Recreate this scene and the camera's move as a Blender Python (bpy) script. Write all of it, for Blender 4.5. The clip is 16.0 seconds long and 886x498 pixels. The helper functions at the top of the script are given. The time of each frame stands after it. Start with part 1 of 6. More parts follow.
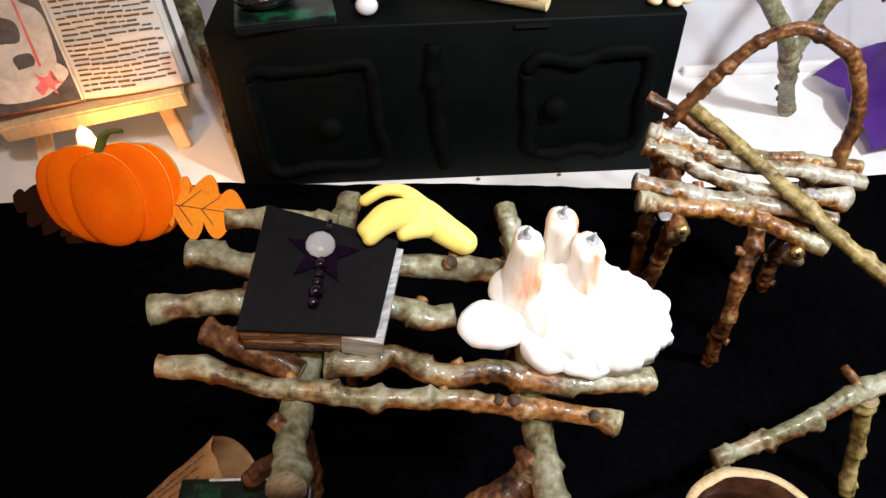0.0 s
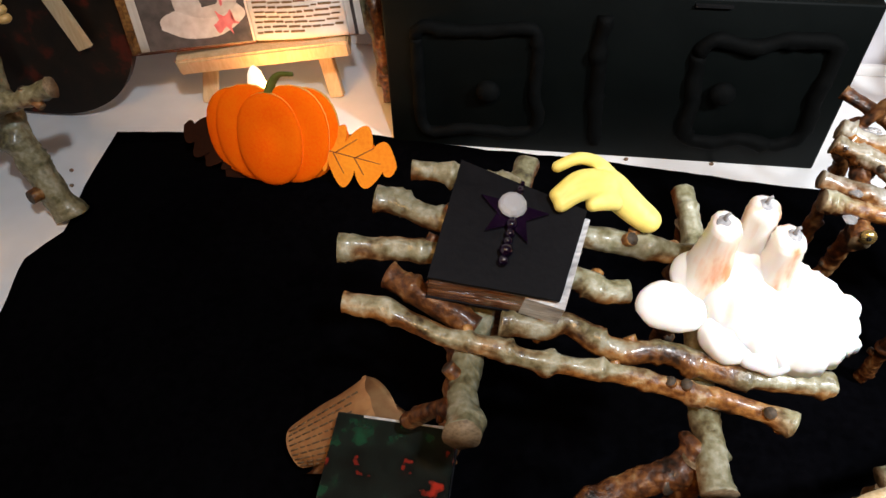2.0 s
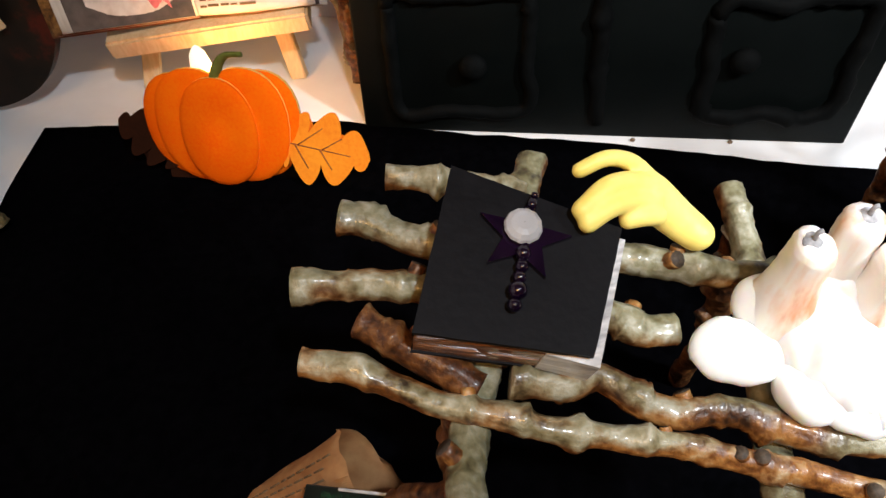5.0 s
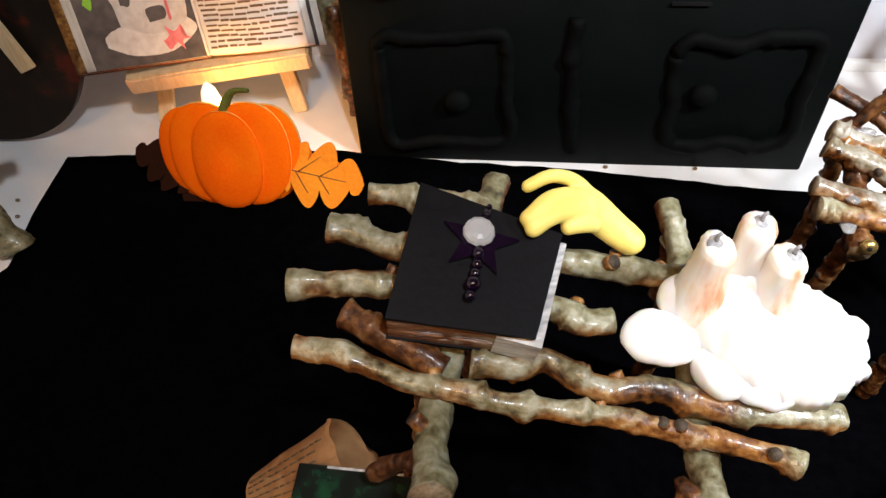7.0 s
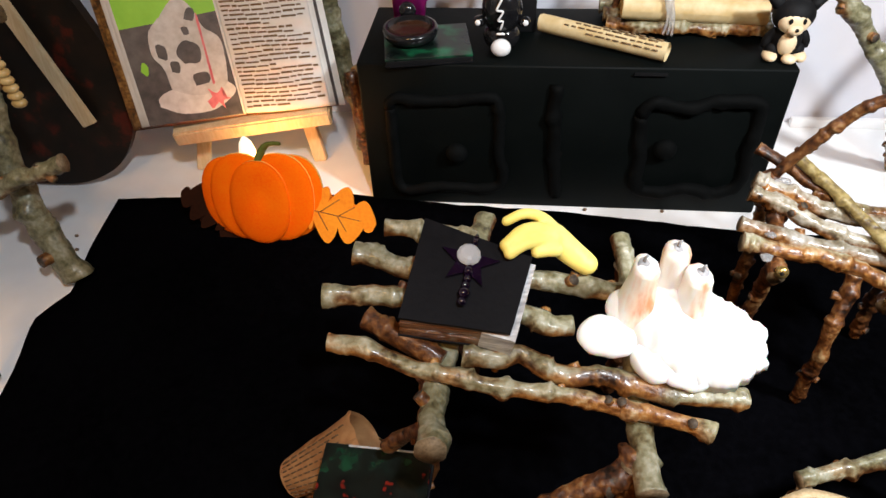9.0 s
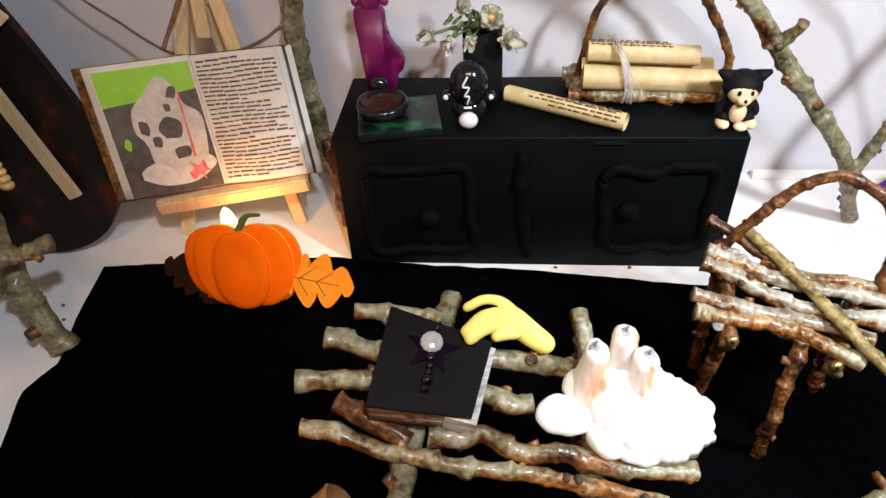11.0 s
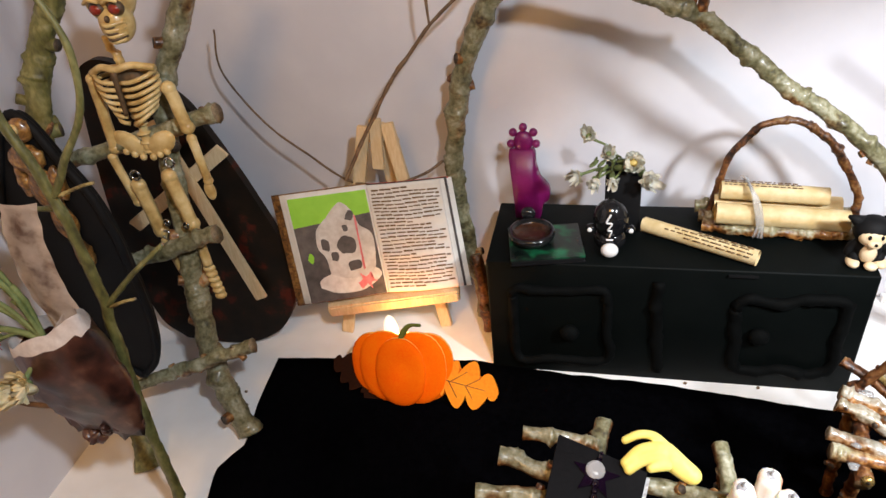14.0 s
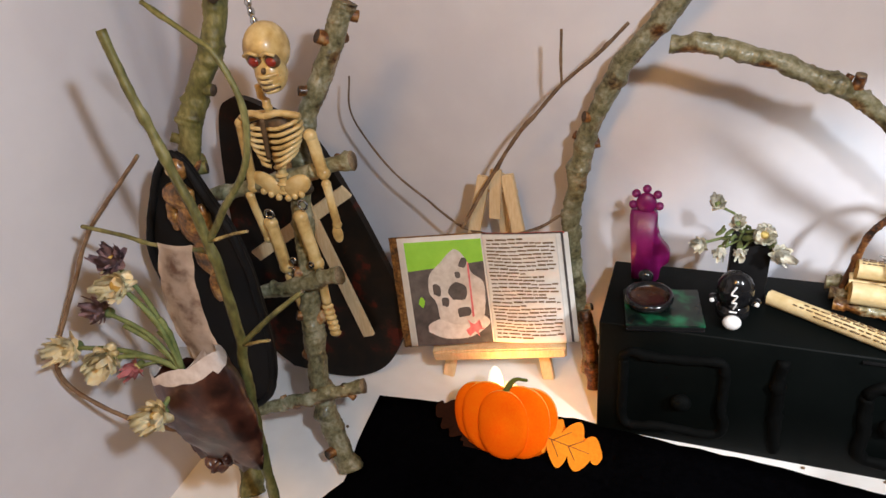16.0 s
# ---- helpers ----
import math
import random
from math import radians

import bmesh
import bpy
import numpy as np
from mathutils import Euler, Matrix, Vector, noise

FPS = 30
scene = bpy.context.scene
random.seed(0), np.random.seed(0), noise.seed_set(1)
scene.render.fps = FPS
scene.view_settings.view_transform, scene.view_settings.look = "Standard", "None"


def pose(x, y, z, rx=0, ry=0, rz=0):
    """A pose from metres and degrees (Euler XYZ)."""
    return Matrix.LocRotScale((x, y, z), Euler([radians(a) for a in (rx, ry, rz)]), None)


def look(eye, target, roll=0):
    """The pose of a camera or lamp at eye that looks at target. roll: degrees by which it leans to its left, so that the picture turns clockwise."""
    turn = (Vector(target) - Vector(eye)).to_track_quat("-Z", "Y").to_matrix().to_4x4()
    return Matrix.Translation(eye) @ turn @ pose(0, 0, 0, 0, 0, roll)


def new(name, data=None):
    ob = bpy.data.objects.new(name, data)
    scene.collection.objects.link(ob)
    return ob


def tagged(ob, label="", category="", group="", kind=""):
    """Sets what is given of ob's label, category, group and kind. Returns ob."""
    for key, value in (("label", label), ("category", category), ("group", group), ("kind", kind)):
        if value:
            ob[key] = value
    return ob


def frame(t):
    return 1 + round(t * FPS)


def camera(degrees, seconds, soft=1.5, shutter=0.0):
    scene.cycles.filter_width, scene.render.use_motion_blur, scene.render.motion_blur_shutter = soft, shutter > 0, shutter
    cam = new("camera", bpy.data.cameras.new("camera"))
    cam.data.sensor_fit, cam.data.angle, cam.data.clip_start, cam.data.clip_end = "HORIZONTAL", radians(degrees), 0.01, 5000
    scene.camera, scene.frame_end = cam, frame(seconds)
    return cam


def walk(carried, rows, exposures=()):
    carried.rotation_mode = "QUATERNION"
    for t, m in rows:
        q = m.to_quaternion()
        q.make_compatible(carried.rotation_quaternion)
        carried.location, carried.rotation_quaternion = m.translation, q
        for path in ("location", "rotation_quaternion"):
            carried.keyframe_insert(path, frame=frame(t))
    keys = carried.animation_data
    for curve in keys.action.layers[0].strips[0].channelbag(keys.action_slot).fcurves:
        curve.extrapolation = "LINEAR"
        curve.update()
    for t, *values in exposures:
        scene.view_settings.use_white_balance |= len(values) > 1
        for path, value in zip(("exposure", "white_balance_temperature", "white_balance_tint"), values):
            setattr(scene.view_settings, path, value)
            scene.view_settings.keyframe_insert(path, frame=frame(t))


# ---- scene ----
cam = camera(65.1, 16.0)
PATH = [
    (0, (-0.014, 0.018, 0.308), (0.015, 1.442, -1.095), -1.8),
    (0.5, (-0.011, 0.013, 0.309), (-0.059, 1.429, -1.102), -1.8),
    (1, (-0.016, 0.015, 0.315), (-0.134, 1.42, -1.104), -2.6),
    (1.5, (-0.03, 0.018, 0.316), (-0.21, 1.416, -1.103), -1.9),
    (2, (-0.048, 0.013, 0.308), (-0.264, 1.37, -1.146), -1.9),
    (2.5, (-0.057, 0.019, 0.304), (-0.265, 1.348, -1.176), -3.0),
    (3, (-0.054, 0.026, 0.297), (-0.241, 1.336, -1.203), -3.4),
    (3.5, (-0.055, 0.04, 0.286), (-0.232, 1.341, -1.222), -3.2),
    (4, (-0.055, 0.057, 0.277), (-0.221, 1.355, -1.236), -3.0),
    (4.5, (-0.058, 0.067, 0.272), (-0.224, 1.358, -1.247), -3.1),
    (5, (-0.057, 0.066, 0.275), (-0.217, 1.373, -1.23), -2.6),
    (7.5, (-0.041, 0.023, 0.305), (-0.222, 1.419, -1.116), -2.9),
    (8, (-0.04, 0.007, 0.317), (-0.226, 1.427, -1.079), -2.8),
    (8.5, (-0.038, -0.007, 0.326), (-0.237, 1.43, -1.05), -3.0),
    (9, (-0.035, -0.017, 0.337), (-0.227, 1.446, -1.013), -2.7),
    (11.5, (-0.021, -0.012, 0.376), (-0.19, 1.513, -0.907), -3.5),
    (12, (-0.024, -0.015, 0.386), (-0.224, 1.522, -0.878), -4.2),
    (12.5, (-0.028, -0.022, 0.402), (-0.28, 1.532, -0.832), -4.8),
    (13, (-0.035, -0.034, 0.417), (-0.356, 1.532, -0.785), -5.7),
    (13.5, (-0.038, -0.044, 0.429), (-0.416, 1.54, -0.733), -6.1),
    (14, (-0.052, -0.044, 0.441), (-0.499, 1.549, -0.683), -6.8),
    (14.5, (-0.057, -0.042, 0.446), (-0.57, 1.554, -0.645), -7.0),
    (15, (-0.063, -0.042, 0.452), (-0.629, 1.566, -0.594), -6.9),
    (15.5, (-0.071, -0.037, 0.46), (-0.702, 1.548, -0.583), -6.9),
    (16, (-0.08, -0.042, 0.462), (-0.752, 1.53, -0.576), -6.4),
]
walk(cam, [(t, look(eye, target, roll)) for t, eye, target, roll in PATH], [(0, -0.25), (9, -0.2), (11.5, -0.22), (13.5, -0.1), (16, 0.0)])

# ---- world and lamps ----
world = bpy.data.worlds.new("world")
scene.world = world
world.use_nodes = True
world.node_tree.nodes["Background"].inputs[0].default_value = (1.0, 0.86, 0.72, 1)
world.node_tree.nodes["Background"].inputs[1].default_value = 0.25


def lamp(name, kind, place, power, colour, size, target=None):
    data = bpy.data.lights.new(name, kind)
    data.energy, data.color = power, colour
    if kind == "AREA":
        data.shape, data.size = "DISK", size
    else:
        data.shadow_soft_size = size
        if kind == "SPOT":
            data.spot_size, data.spot_blend = radians(74), 0.45
    ob = new(name, data)
    ob.matrix_world = look(place, target) if target else pose(*place)
    return ob


lamp("desk_lamp_light", "SPOT", (0.31, 0.07, 0.48), 18.0, (0.90, 0.95, 1.0), 0.025, (0.20, 0.36, 0.03))
lamp("second_lamp_light", "AREA", (0.05, -0.04, 0.57), 2.6, (0.83, 0.91, 1.0), 0.03, (-0.33, 0.32, 0.08))
lamp("ceiling_light", "AREA", (-0.16, -0.36, 0.86), 4.0, (1.0, 0.51, 0.15), 0.22, (-0.27, 0.42, 0.08))
lamp("tealight_glow", "POINT", (-0.216, 0.383, 0.052), 0.19, (1.0, 0.56, 0.16), 0.006)

# ---- materials ----


def mat(name, stops, scale=60.0, rough=0.6, metal=0.0, bump=0.25, detail=6.0, fine=4.0, stretch=(1, 1, 1), spec=0.5, coat=0.0, sss=0.0, rand=0.12, trans=0.0, depth=0.0008):
    """Procedural surface: colours blended over two scales of noise, with relief and small change from piece to piece."""
    m = bpy.data.materials.new(name)
    m.use_nodes = True
    t = m.node_tree
    b = t.nodes["Principled BSDF"]
    L = t.links.new
    co = t.nodes.new("ShaderNodeTexCoord")
    mp = t.nodes.new("ShaderNodeMapping")
    mp.inputs["Scale"].default_value = stretch
    L(co.outputs["Object"], mp.inputs["Vector"])
    n1 = t.nodes.new("ShaderNodeTexNoise")
    n1.inputs["Scale"].default_value, n1.inputs["Detail"].default_value = scale, detail
    n2 = t.nodes.new("ShaderNodeTexNoise")
    n2.inputs["Scale"].default_value, n2.inputs["Detail"].default_value = scale * fine, detail
    L(mp.outputs[0], n1.inputs["Vector"])
    L(mp.outputs[0], n2.inputs["Vector"])
    mix = t.nodes.new("ShaderNodeMath")
    mix.operation = "MULTIPLY_ADD"
    mix.inputs[1].default_value = 0.45
    L(n2.outputs["Fac"], mix.inputs[0])
    half = t.nodes.new("ShaderNodeMath")
    half.operation = "MULTIPLY"
    half.inputs[1].default_value = 0.55
    L(n1.outputs["Fac"], half.inputs[0])
    L(half.outputs[0], mix.inputs[2])
    ramp = t.nodes.new("ShaderNodeValToRGB")
    e = ramp.color_ramp.elements
    while len(e) < len(stops):
        e.new(0.5)
    for k, (p, c) in enumerate(stops):
        e[k].position, e[k].color = p, (*c, 1)
    L(mix.outputs[0], ramp.inputs[0])
    info = t.nodes.new("ShaderNodeObjectInfo")
    hsv = t.nodes.new("ShaderNodeHueSaturation")
    rng = t.nodes.new("ShaderNodeMapRange")
    rng.inputs["To Min"].default_value, rng.inputs["To Max"].default_value = 1 - rand, 1 + rand
    L(info.outputs["Random"], rng.inputs["Value"])
    L(rng.outputs[0], hsv.inputs["Value"])
    L(ramp.outputs[0], hsv.inputs["Color"])
    L(hsv.outputs[0], b.inputs["Base Color"])
    rr = t.nodes.new("ShaderNodeMapRange")
    rr.inputs["To Min"].default_value, rr.inputs["To Max"].default_value = max(0.02, rough - 0.12), min(1, rough + 0.12)
    L(n1.outputs["Fac"], rr.inputs["Value"])
    L(rr.outputs[0], b.inputs["Roughness"])
    b.inputs["Metallic"].default_value = metal
    b.inputs["Specular IOR Level"].default_value = spec
    b.inputs["Coat Weight"].default_value = coat
    b.inputs["Coat Roughness"].default_value = 0.15
    if sss:
        b.inputs["Subsurface Weight"].default_value = sss
        b.inputs["Subsurface Radius"].default_value = (0.006, 0.004, 0.0025)
        b.inputs["Subsurface Scale"].default_value = 1.0
    b.inputs["Transmission Weight"].default_value = trans
    if bump:
        bp = t.nodes.new("ShaderNodeBump")
        bp.inputs["Strength"].default_value, bp.inputs["Distance"].default_value = bump, depth
        L(mix.outputs[0], bp.inputs["Height"])
        L(bp.outputs[0], b.inputs["Normal"])
    return m


def weathered_and_lit(m, stops, low, high):
    """Shows peeled, varnished brown wood where lichen is worn off; undersides also carry painted warm light."""
    t = m.node_tree
    ramp = next(n for n in t.nodes if n.type == "VALTORGB")
    hsv = next(n for n in t.nodes if n.type == "HUE_SAT")
    grain = ramp.inputs[0].links[0].from_socket
    worn = t.nodes.new("ShaderNodeValToRGB")
    e = worn.color_ramp.elements
    while len(e) < len(stops):
        e.new(0.5)
    for k, (p, c) in enumerate(stops):
        e[k].position, e[k].color = p, (*c, 1)
    t.links.new(grain, worn.inputs[0])
    patina_and_light = t.nodes.new("ShaderNodeAttribute")
    patina_and_light.attribute_name = "patina_and_light"
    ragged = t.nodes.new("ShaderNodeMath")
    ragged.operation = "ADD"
    t.links.new(patina_and_light.outputs["Fac"], ragged.inputs[0])
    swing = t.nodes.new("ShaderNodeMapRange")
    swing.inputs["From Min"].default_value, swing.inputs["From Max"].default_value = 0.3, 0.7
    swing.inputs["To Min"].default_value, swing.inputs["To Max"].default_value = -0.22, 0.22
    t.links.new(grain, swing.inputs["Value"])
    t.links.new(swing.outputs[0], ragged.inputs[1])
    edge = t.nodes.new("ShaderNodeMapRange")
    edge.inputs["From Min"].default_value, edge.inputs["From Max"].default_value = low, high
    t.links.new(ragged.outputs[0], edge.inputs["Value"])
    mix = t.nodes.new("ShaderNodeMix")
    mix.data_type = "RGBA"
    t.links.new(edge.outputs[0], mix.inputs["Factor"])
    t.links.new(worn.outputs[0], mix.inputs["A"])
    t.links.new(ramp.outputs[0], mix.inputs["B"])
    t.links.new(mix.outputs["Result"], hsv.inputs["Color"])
    return m


def two(a, b):
    return [(0.35, a), (0.65, b)]


# browns of worn wood, also of the warm light painted on undersides
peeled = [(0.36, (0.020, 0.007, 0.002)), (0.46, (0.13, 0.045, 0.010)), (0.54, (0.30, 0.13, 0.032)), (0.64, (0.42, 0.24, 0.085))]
bark = weathered_and_lit(mat("bark", [(0.34, (0.035, 0.024, 0.010)), (0.44, (0.16, 0.135, 0.065)), (0.54, (0.28, 0.255, 0.155)), (0.64, (0.43, 0.41, 0.31))], 62, 0.40, bump=0.9, coat=0.35, rand=0.18, depth=0.0022, fine=5), peeled, 0.50, 0.84)
bark_brown = mat("bark_brown", [(0.37, (0.008, 0.003, 0.001)), (0.47, (0.075, 0.023, 0.005)), (0.56, (0.18, 0.070, 0.017)), (0.68, (0.29, 0.19, 0.085))], 75, 0.48, bump=1.0, coat=0.2, rand=0.2, depth=0.0020, fine=5)
bark_grey = weathered_and_lit(mat("bark_grey", [(0.34, (0.035, 0.025, 0.010)), (0.44, (0.15, 0.135, 0.065)), (0.53, (0.25, 0.235, 0.14)), (0.63, (0.40, 0.385, 0.29)), (0.72, (0.14, 0.15, 0.06))], 62, 0.45, bump=0.9, coat=0.25, rand=0.18, depth=0.0018, fine=5), peeled, 0.34, 0.70)
bark_lichen = weathered_and_lit(mat("bark_lichen", [(0.34, (0.040, 0.032, 0.014)), (0.44, (0.13, 0.120, 0.058)), (0.53, (0.22, 0.205, 0.115)), (0.63, (0.34, 0.325, 0.23)), (0.72, (0.12, 0.13, 0.05))], 62, 0.5, bump=0.9, coat=0.15, rand=0.15, depth=0.0018, fine=5), peeled, 0.02, 0.34)
bark_wet = weathered_and_lit(mat("bark_wet", [(0.34, (0.05, 0.038, 0.022)), (0.45, (0.22, 0.185, 0.12)), (0.55, (0.38, 0.35, 0.29)), (0.66, (0.52, 0.50, 0.46))], 62, 0.28, bump=0.9, coat=0.6, rand=0.18, depth=0.0018, fine=5), peeled, 0.38, 0.72)
petal_pale = mat("petal_pale", two((0.86, 0.83, 0.68), (0.94, 0.93, 0.88)), 90, 0.7, bump=0.2)
bark_green = mat("bark_green", [(0.32, (0.035, 0.03, 0.008)), (0.5, (0.115, 0.11, 0.03)), (0.66, (0.22, 0.20, 0.075))], 70, 0.55, bump=0.8, stretch=(1, 1, 0.5))
bark_yellow = mat("bark_yellow", [(0.34, (0.06, 0.035, 0.010)), (0.5, (0.22, 0.16, 0.05)), (0.64, (0.36, 0.29, 0.12))], 85, 0.5, bump=0.9, depth=0.0012)
twig_brown = mat("twig_brown", two((0.09, 0.05, 0.025), (0.22, 0.14, 0.08)), 80, 0.65, bump=0.5)
cut_wood = mat("cut_wood", two((0.42, 0.28, 0.13), (0.62, 0.47, 0.28)), 220, 0.7, bump=0.3)
cut_grey = mat("cut_grey", two((0.10, 0.065, 0.03), (0.26, 0.19, 0.11)), 260, 0.65, bump=0.4)
cut_dark = mat("cut_dark", two((0.018, 0.012, 0.008), (0.085, 0.058, 0.035)), 300, 0.7, bump=0.3)
pale_wood = mat("pale_wood", two((0.66, 0.46, 0.24), (0.80, 0.62, 0.38)), 50, 0.55, bump=0.2, stretch=(3, 3, 0.4))
paint_white = mat("paint_white", two((0.76, 0.75, 0.74), (0.84, 0.83, 0.82)), 9, 0.55, bump=0.05)
paper_wall = mat("paper_wall", two((0.66, 0.65, 0.70), (0.74, 0.73, 0.77)), 6, 0.75, bump=0.12, depth=0.002)
room_paint = mat("room_paint", two((0.30, 0.26, 0.21), (0.36, 0.31, 0.26)), 3, 0.8, bump=0.05)
velvet = mat("velvet", two((0.0003, 0.0003, 0.0005), (0.0013, 0.0013, 0.0019)), 14, 0.95, bump=0.7, spec=0.01, fine=16)
cabinet_black = mat("cabinet_black", two((0.0006, 0.0014, 0.0013), (0.0014, 0.0026, 0.0024)), 24, 0.62, bump=0.25, spec=0.11, fine=14)
moulding_black = mat("moulding_black", two((0.0004, 0.0006, 0.0006), (0.0013, 0.0018, 0.0018)), 60, 0.8, bump=0.5, spec=0.09, fine=8)
cover_black = mat("cover_black", two((0.0020, 0.0017, 0.0024), (0.0042, 0.0038, 0.0050)), 90, 0.6, bump=0.3, spec=0.14)
gloss_black = mat("gloss_black", two((0.006, 0.006, 0.007), (0.012, 0.012, 0.013)), 40, 0.14, bump=0.05)
matt_black = mat("matt_black", two((0.0025, 0.0025, 0.003), (0.005, 0.005, 0.0055)), 40, 0.7, bump=0.2, spec=0.2)
coffin_paint = mat("coffin_paint", [(0.40, (0.005, 0.004, 0.003)), (0.56, (0.012, 0.007, 0.004)), (0.63, (0.065, 0.009, 0.004)), (0.72, (0.014, 0.009, 0.005))], 28, 0.5, bump=0.4, fine=3, spec=0.25)
page_brown = mat("page_brown", two((0.12, 0.045, 0.018), (0.32, 0.16, 0.08)), 60, 0.25, bump=0.4, stretch=(0.3, 0.3, 6), coat=0.6)
page_silver = mat("page_silver", two((0.35, 0.35, 0.36), (0.8, 0.8, 0.8)), 120, 0.25, bump=0.4, stretch=(0.5, 0.5, 5), coat=0.5)
felt_orange = mat("felt_orange", two((0.98, 0.115, 0.001), (1.0, 0.175, 0.003)), 40, 0.9, bump=0.4, fine=16, spec=0.05, rand=0.05)
felt_edge = mat("felt_edge", two((0.97, 0.45, 0.08), (1.0, 0.56, 0.14)), 60, 0.9, bump=0.3, spec=0.1)
felt_leaf = mat("felt_leaf", two((0.80, 0.20, 0.012), (0.90, 0.30, 0.02)), 40, 0.9, bump=0.3, fine=12, spec=0.1)
felt_brown = mat("felt_brown", two((0.016, 0.005, 0.002), (0.028, 0.008, 0.003)), 40, 0.9, bump=0.3, fine=12, spec=0.1)
felt_green = mat("felt_green", two((0.10, 0.12, 0.02), (0.17, 0.19, 0.04)), 60, 0.9, bump=0.3, spec=0.1)
vein_brown = mat("vein_brown", two((0.22, 0.06, 0.01), (0.28, 0.09, 0.02)), 90, 0.8, bump=0)
rubber_yellow = mat("rubber_yellow", two((0.80, 0.62, 0.13), (0.86, 0.71, 0.20)), 30, 0.5, bump=0.08, sss=0.12)
wax_white = mat("wax_white", two((0.84, 0.82, 0.78), (0.88, 0.87, 0.85)), 40, 0.42, bump=0.15, sss=0.5)
wax_candle = mat("wax_candle", [(0.34, (0.72, 0.30, 0.15)), (0.42, (0.82, 0.62, 0.48)), (0.52, (0.87, 0.83, 0.77))], 55, 0.4, bump=0.2, sss=0.4, stretch=(1.4, 1.4, 0.3), fine=2)
wick_black = mat("wick_black", two((0.02, 0.02, 0.02), (0.10, 0.10, 0.11)), 200, 0.7, bump=0)
soot = mat("soot", two((0.16, 0.16, 0.17), (0.46, 0.45, 0.45)), 150, 0.6, bump=0.2)
purple_plastic = mat("purple_plastic", two((0.17, 0.004, 0.085), (0.27, 0.010, 0.14)), 30, 0.38, bump=0.1, trans=0.35, sss=0.1)
purple_dark = mat("purple_dark", two((0.003, 0.0008, 0.006), (0.008, 0.0015, 0.012)), 60, 0.14, bump=0.1, coat=0.25)
purple_cloth = mat("purple_cloth", two((0.10, 0.02, 0.30), (0.18, 0.05, 0.42)), 20, 0.55, bump=0.2)
bone = mat("bone", [(0.32, (0.26, 0.15, 0.045)), (0.46, (0.46, 0.31, 0.11)), (0.58, (0.60, 0.45, 0.20)), (0.70, (0.68, 0.56, 0.32))], 45, 0.4, bump=0.2, coat=0.2, fine=3)
bone_dark = mat("bone_dark", two((0.05, 0.028, 0.012), (0.12, 0.07, 0.03)), 90, 0.6)
eye_red = mat("eye_red", two((0.16, 0.015, 0.01), (0.28, 0.03, 0.015)), 90, 0.3, bump=0)
paper_page = mat("paper_page", two((0.70, 0.67, 0.62), (0.80, 0.78, 0.74)), 30, 0.6, bump=0.1)
paper_old = mat("paper_old", two((0.60, 0.44, 0.20), (0.76, 0.62, 0.36)), 40, 0.6, bump=0.25)
paper_tan = mat("paper_tan", two((0.44, 0.20, 0.07), (0.62, 0.35, 0.15)), 40, 0.65, bump=0.3)
ink = mat("ink", two((0.05, 0.04, 0.035), (0.10, 0.08, 0.07)), 90, 0.7, bump=0)
ink_brown = mat("ink_brown", two((0.12, 0.07, 0.03), (0.18, 0.11, 0.05)), 90, 0.7, bump=0)
print_green = mat("print_green", two((0.22, 0.52, 0.02), (0.30, 0.62, 0.04)), 20, 0.5, bump=0)
print_dark = mat("print_dark", two((0.05, 0.04, 0.038), (0.12, 0.10, 0.09)), 40, 0.5, bump=0)
print_skull = mat("print_skull", two((0.50, 0.45, 0.40), (0.72, 0.69, 0.65)), 45, 0.5, bump=0)
print_pink = mat("print_pink", two((0.60, 0.10, 0.12), (0.75, 0.22, 0.22)), 60, 0.5, bump=0)
print_red = mat("print_red", two((0.30, 0.03, 0.02), (0.45, 0.07, 0.04)), 60, 0.5, bump=0)
green_cover = mat("green_cover", [(0.40, (0.003, 0.006, 0.005)), (0.52, (0.006, 0.015, 0.010)), (0.60, (0.006, 0.07, 0.03)), (0.70, (0.010, 0.12, 0.055))], 40, 0.3, bump=0.3, fine=2)
green_red = mat("green_red", [(0.30, (0.30, 0.02, 0.01)), (0.37, (0.003, 0.004, 0.0035)), (0.56, (0.005, 0.009, 0.007)), (0.66, (0.006, 0.045, 0.02))], 60, 0.22, bump=0.3, fine=2)
petal_white = mat("petal_white", two((0.90, 0.78, 0.46), (0.97, 0.93, 0.76)), 90, 0.7, bump=0.2)
petal_yellow = mat("petal_yellow", two((0.50, 0.36, 0.10), (0.66, 0.55, 0.22)), 90, 0.7, bump=0.2)
petal_mauve = mat("petal_mauve", two((0.24, 0.15, 0.16), (0.40, 0.27, 0.30)), 90, 0.7, bump=0.2)
petal_pink = mat("petal_pink", two((0.50, 0.15, 0.18), (0.62, 0.28, 0.30)), 90, 0.7, bump=0.2)
stem_green = mat("stem_green", two((0.08, 0.11, 0.03), (0.18, 0.22, 0.08)), 60, 0.7, bump=0.3)
tissue = mat("tissue", [(0.34, (0.18, 0.10, 0.07)), (0.45, (0.52, 0.42, 0.34)), (0.58, (0.66, 0.56, 0.48))], 38, 0.5, bump=0.5, fine=3)
tissue_red = mat("tissue_red", [(0.38, (0.014, 0.006, 0.005)), (0.52, (0.055, 0.019, 0.013)), (0.62, (0.12, 0.055, 0.035)), (0.72, (0.34, 0.22, 0.16))], 34, 0.32, bump=0.7, fine=3)
tissue_pale = mat("tissue_pale", two((0.50, 0.42, 0.38), (0.70, 0.64, 0.60)), 50, 0.4, bump=0.5)
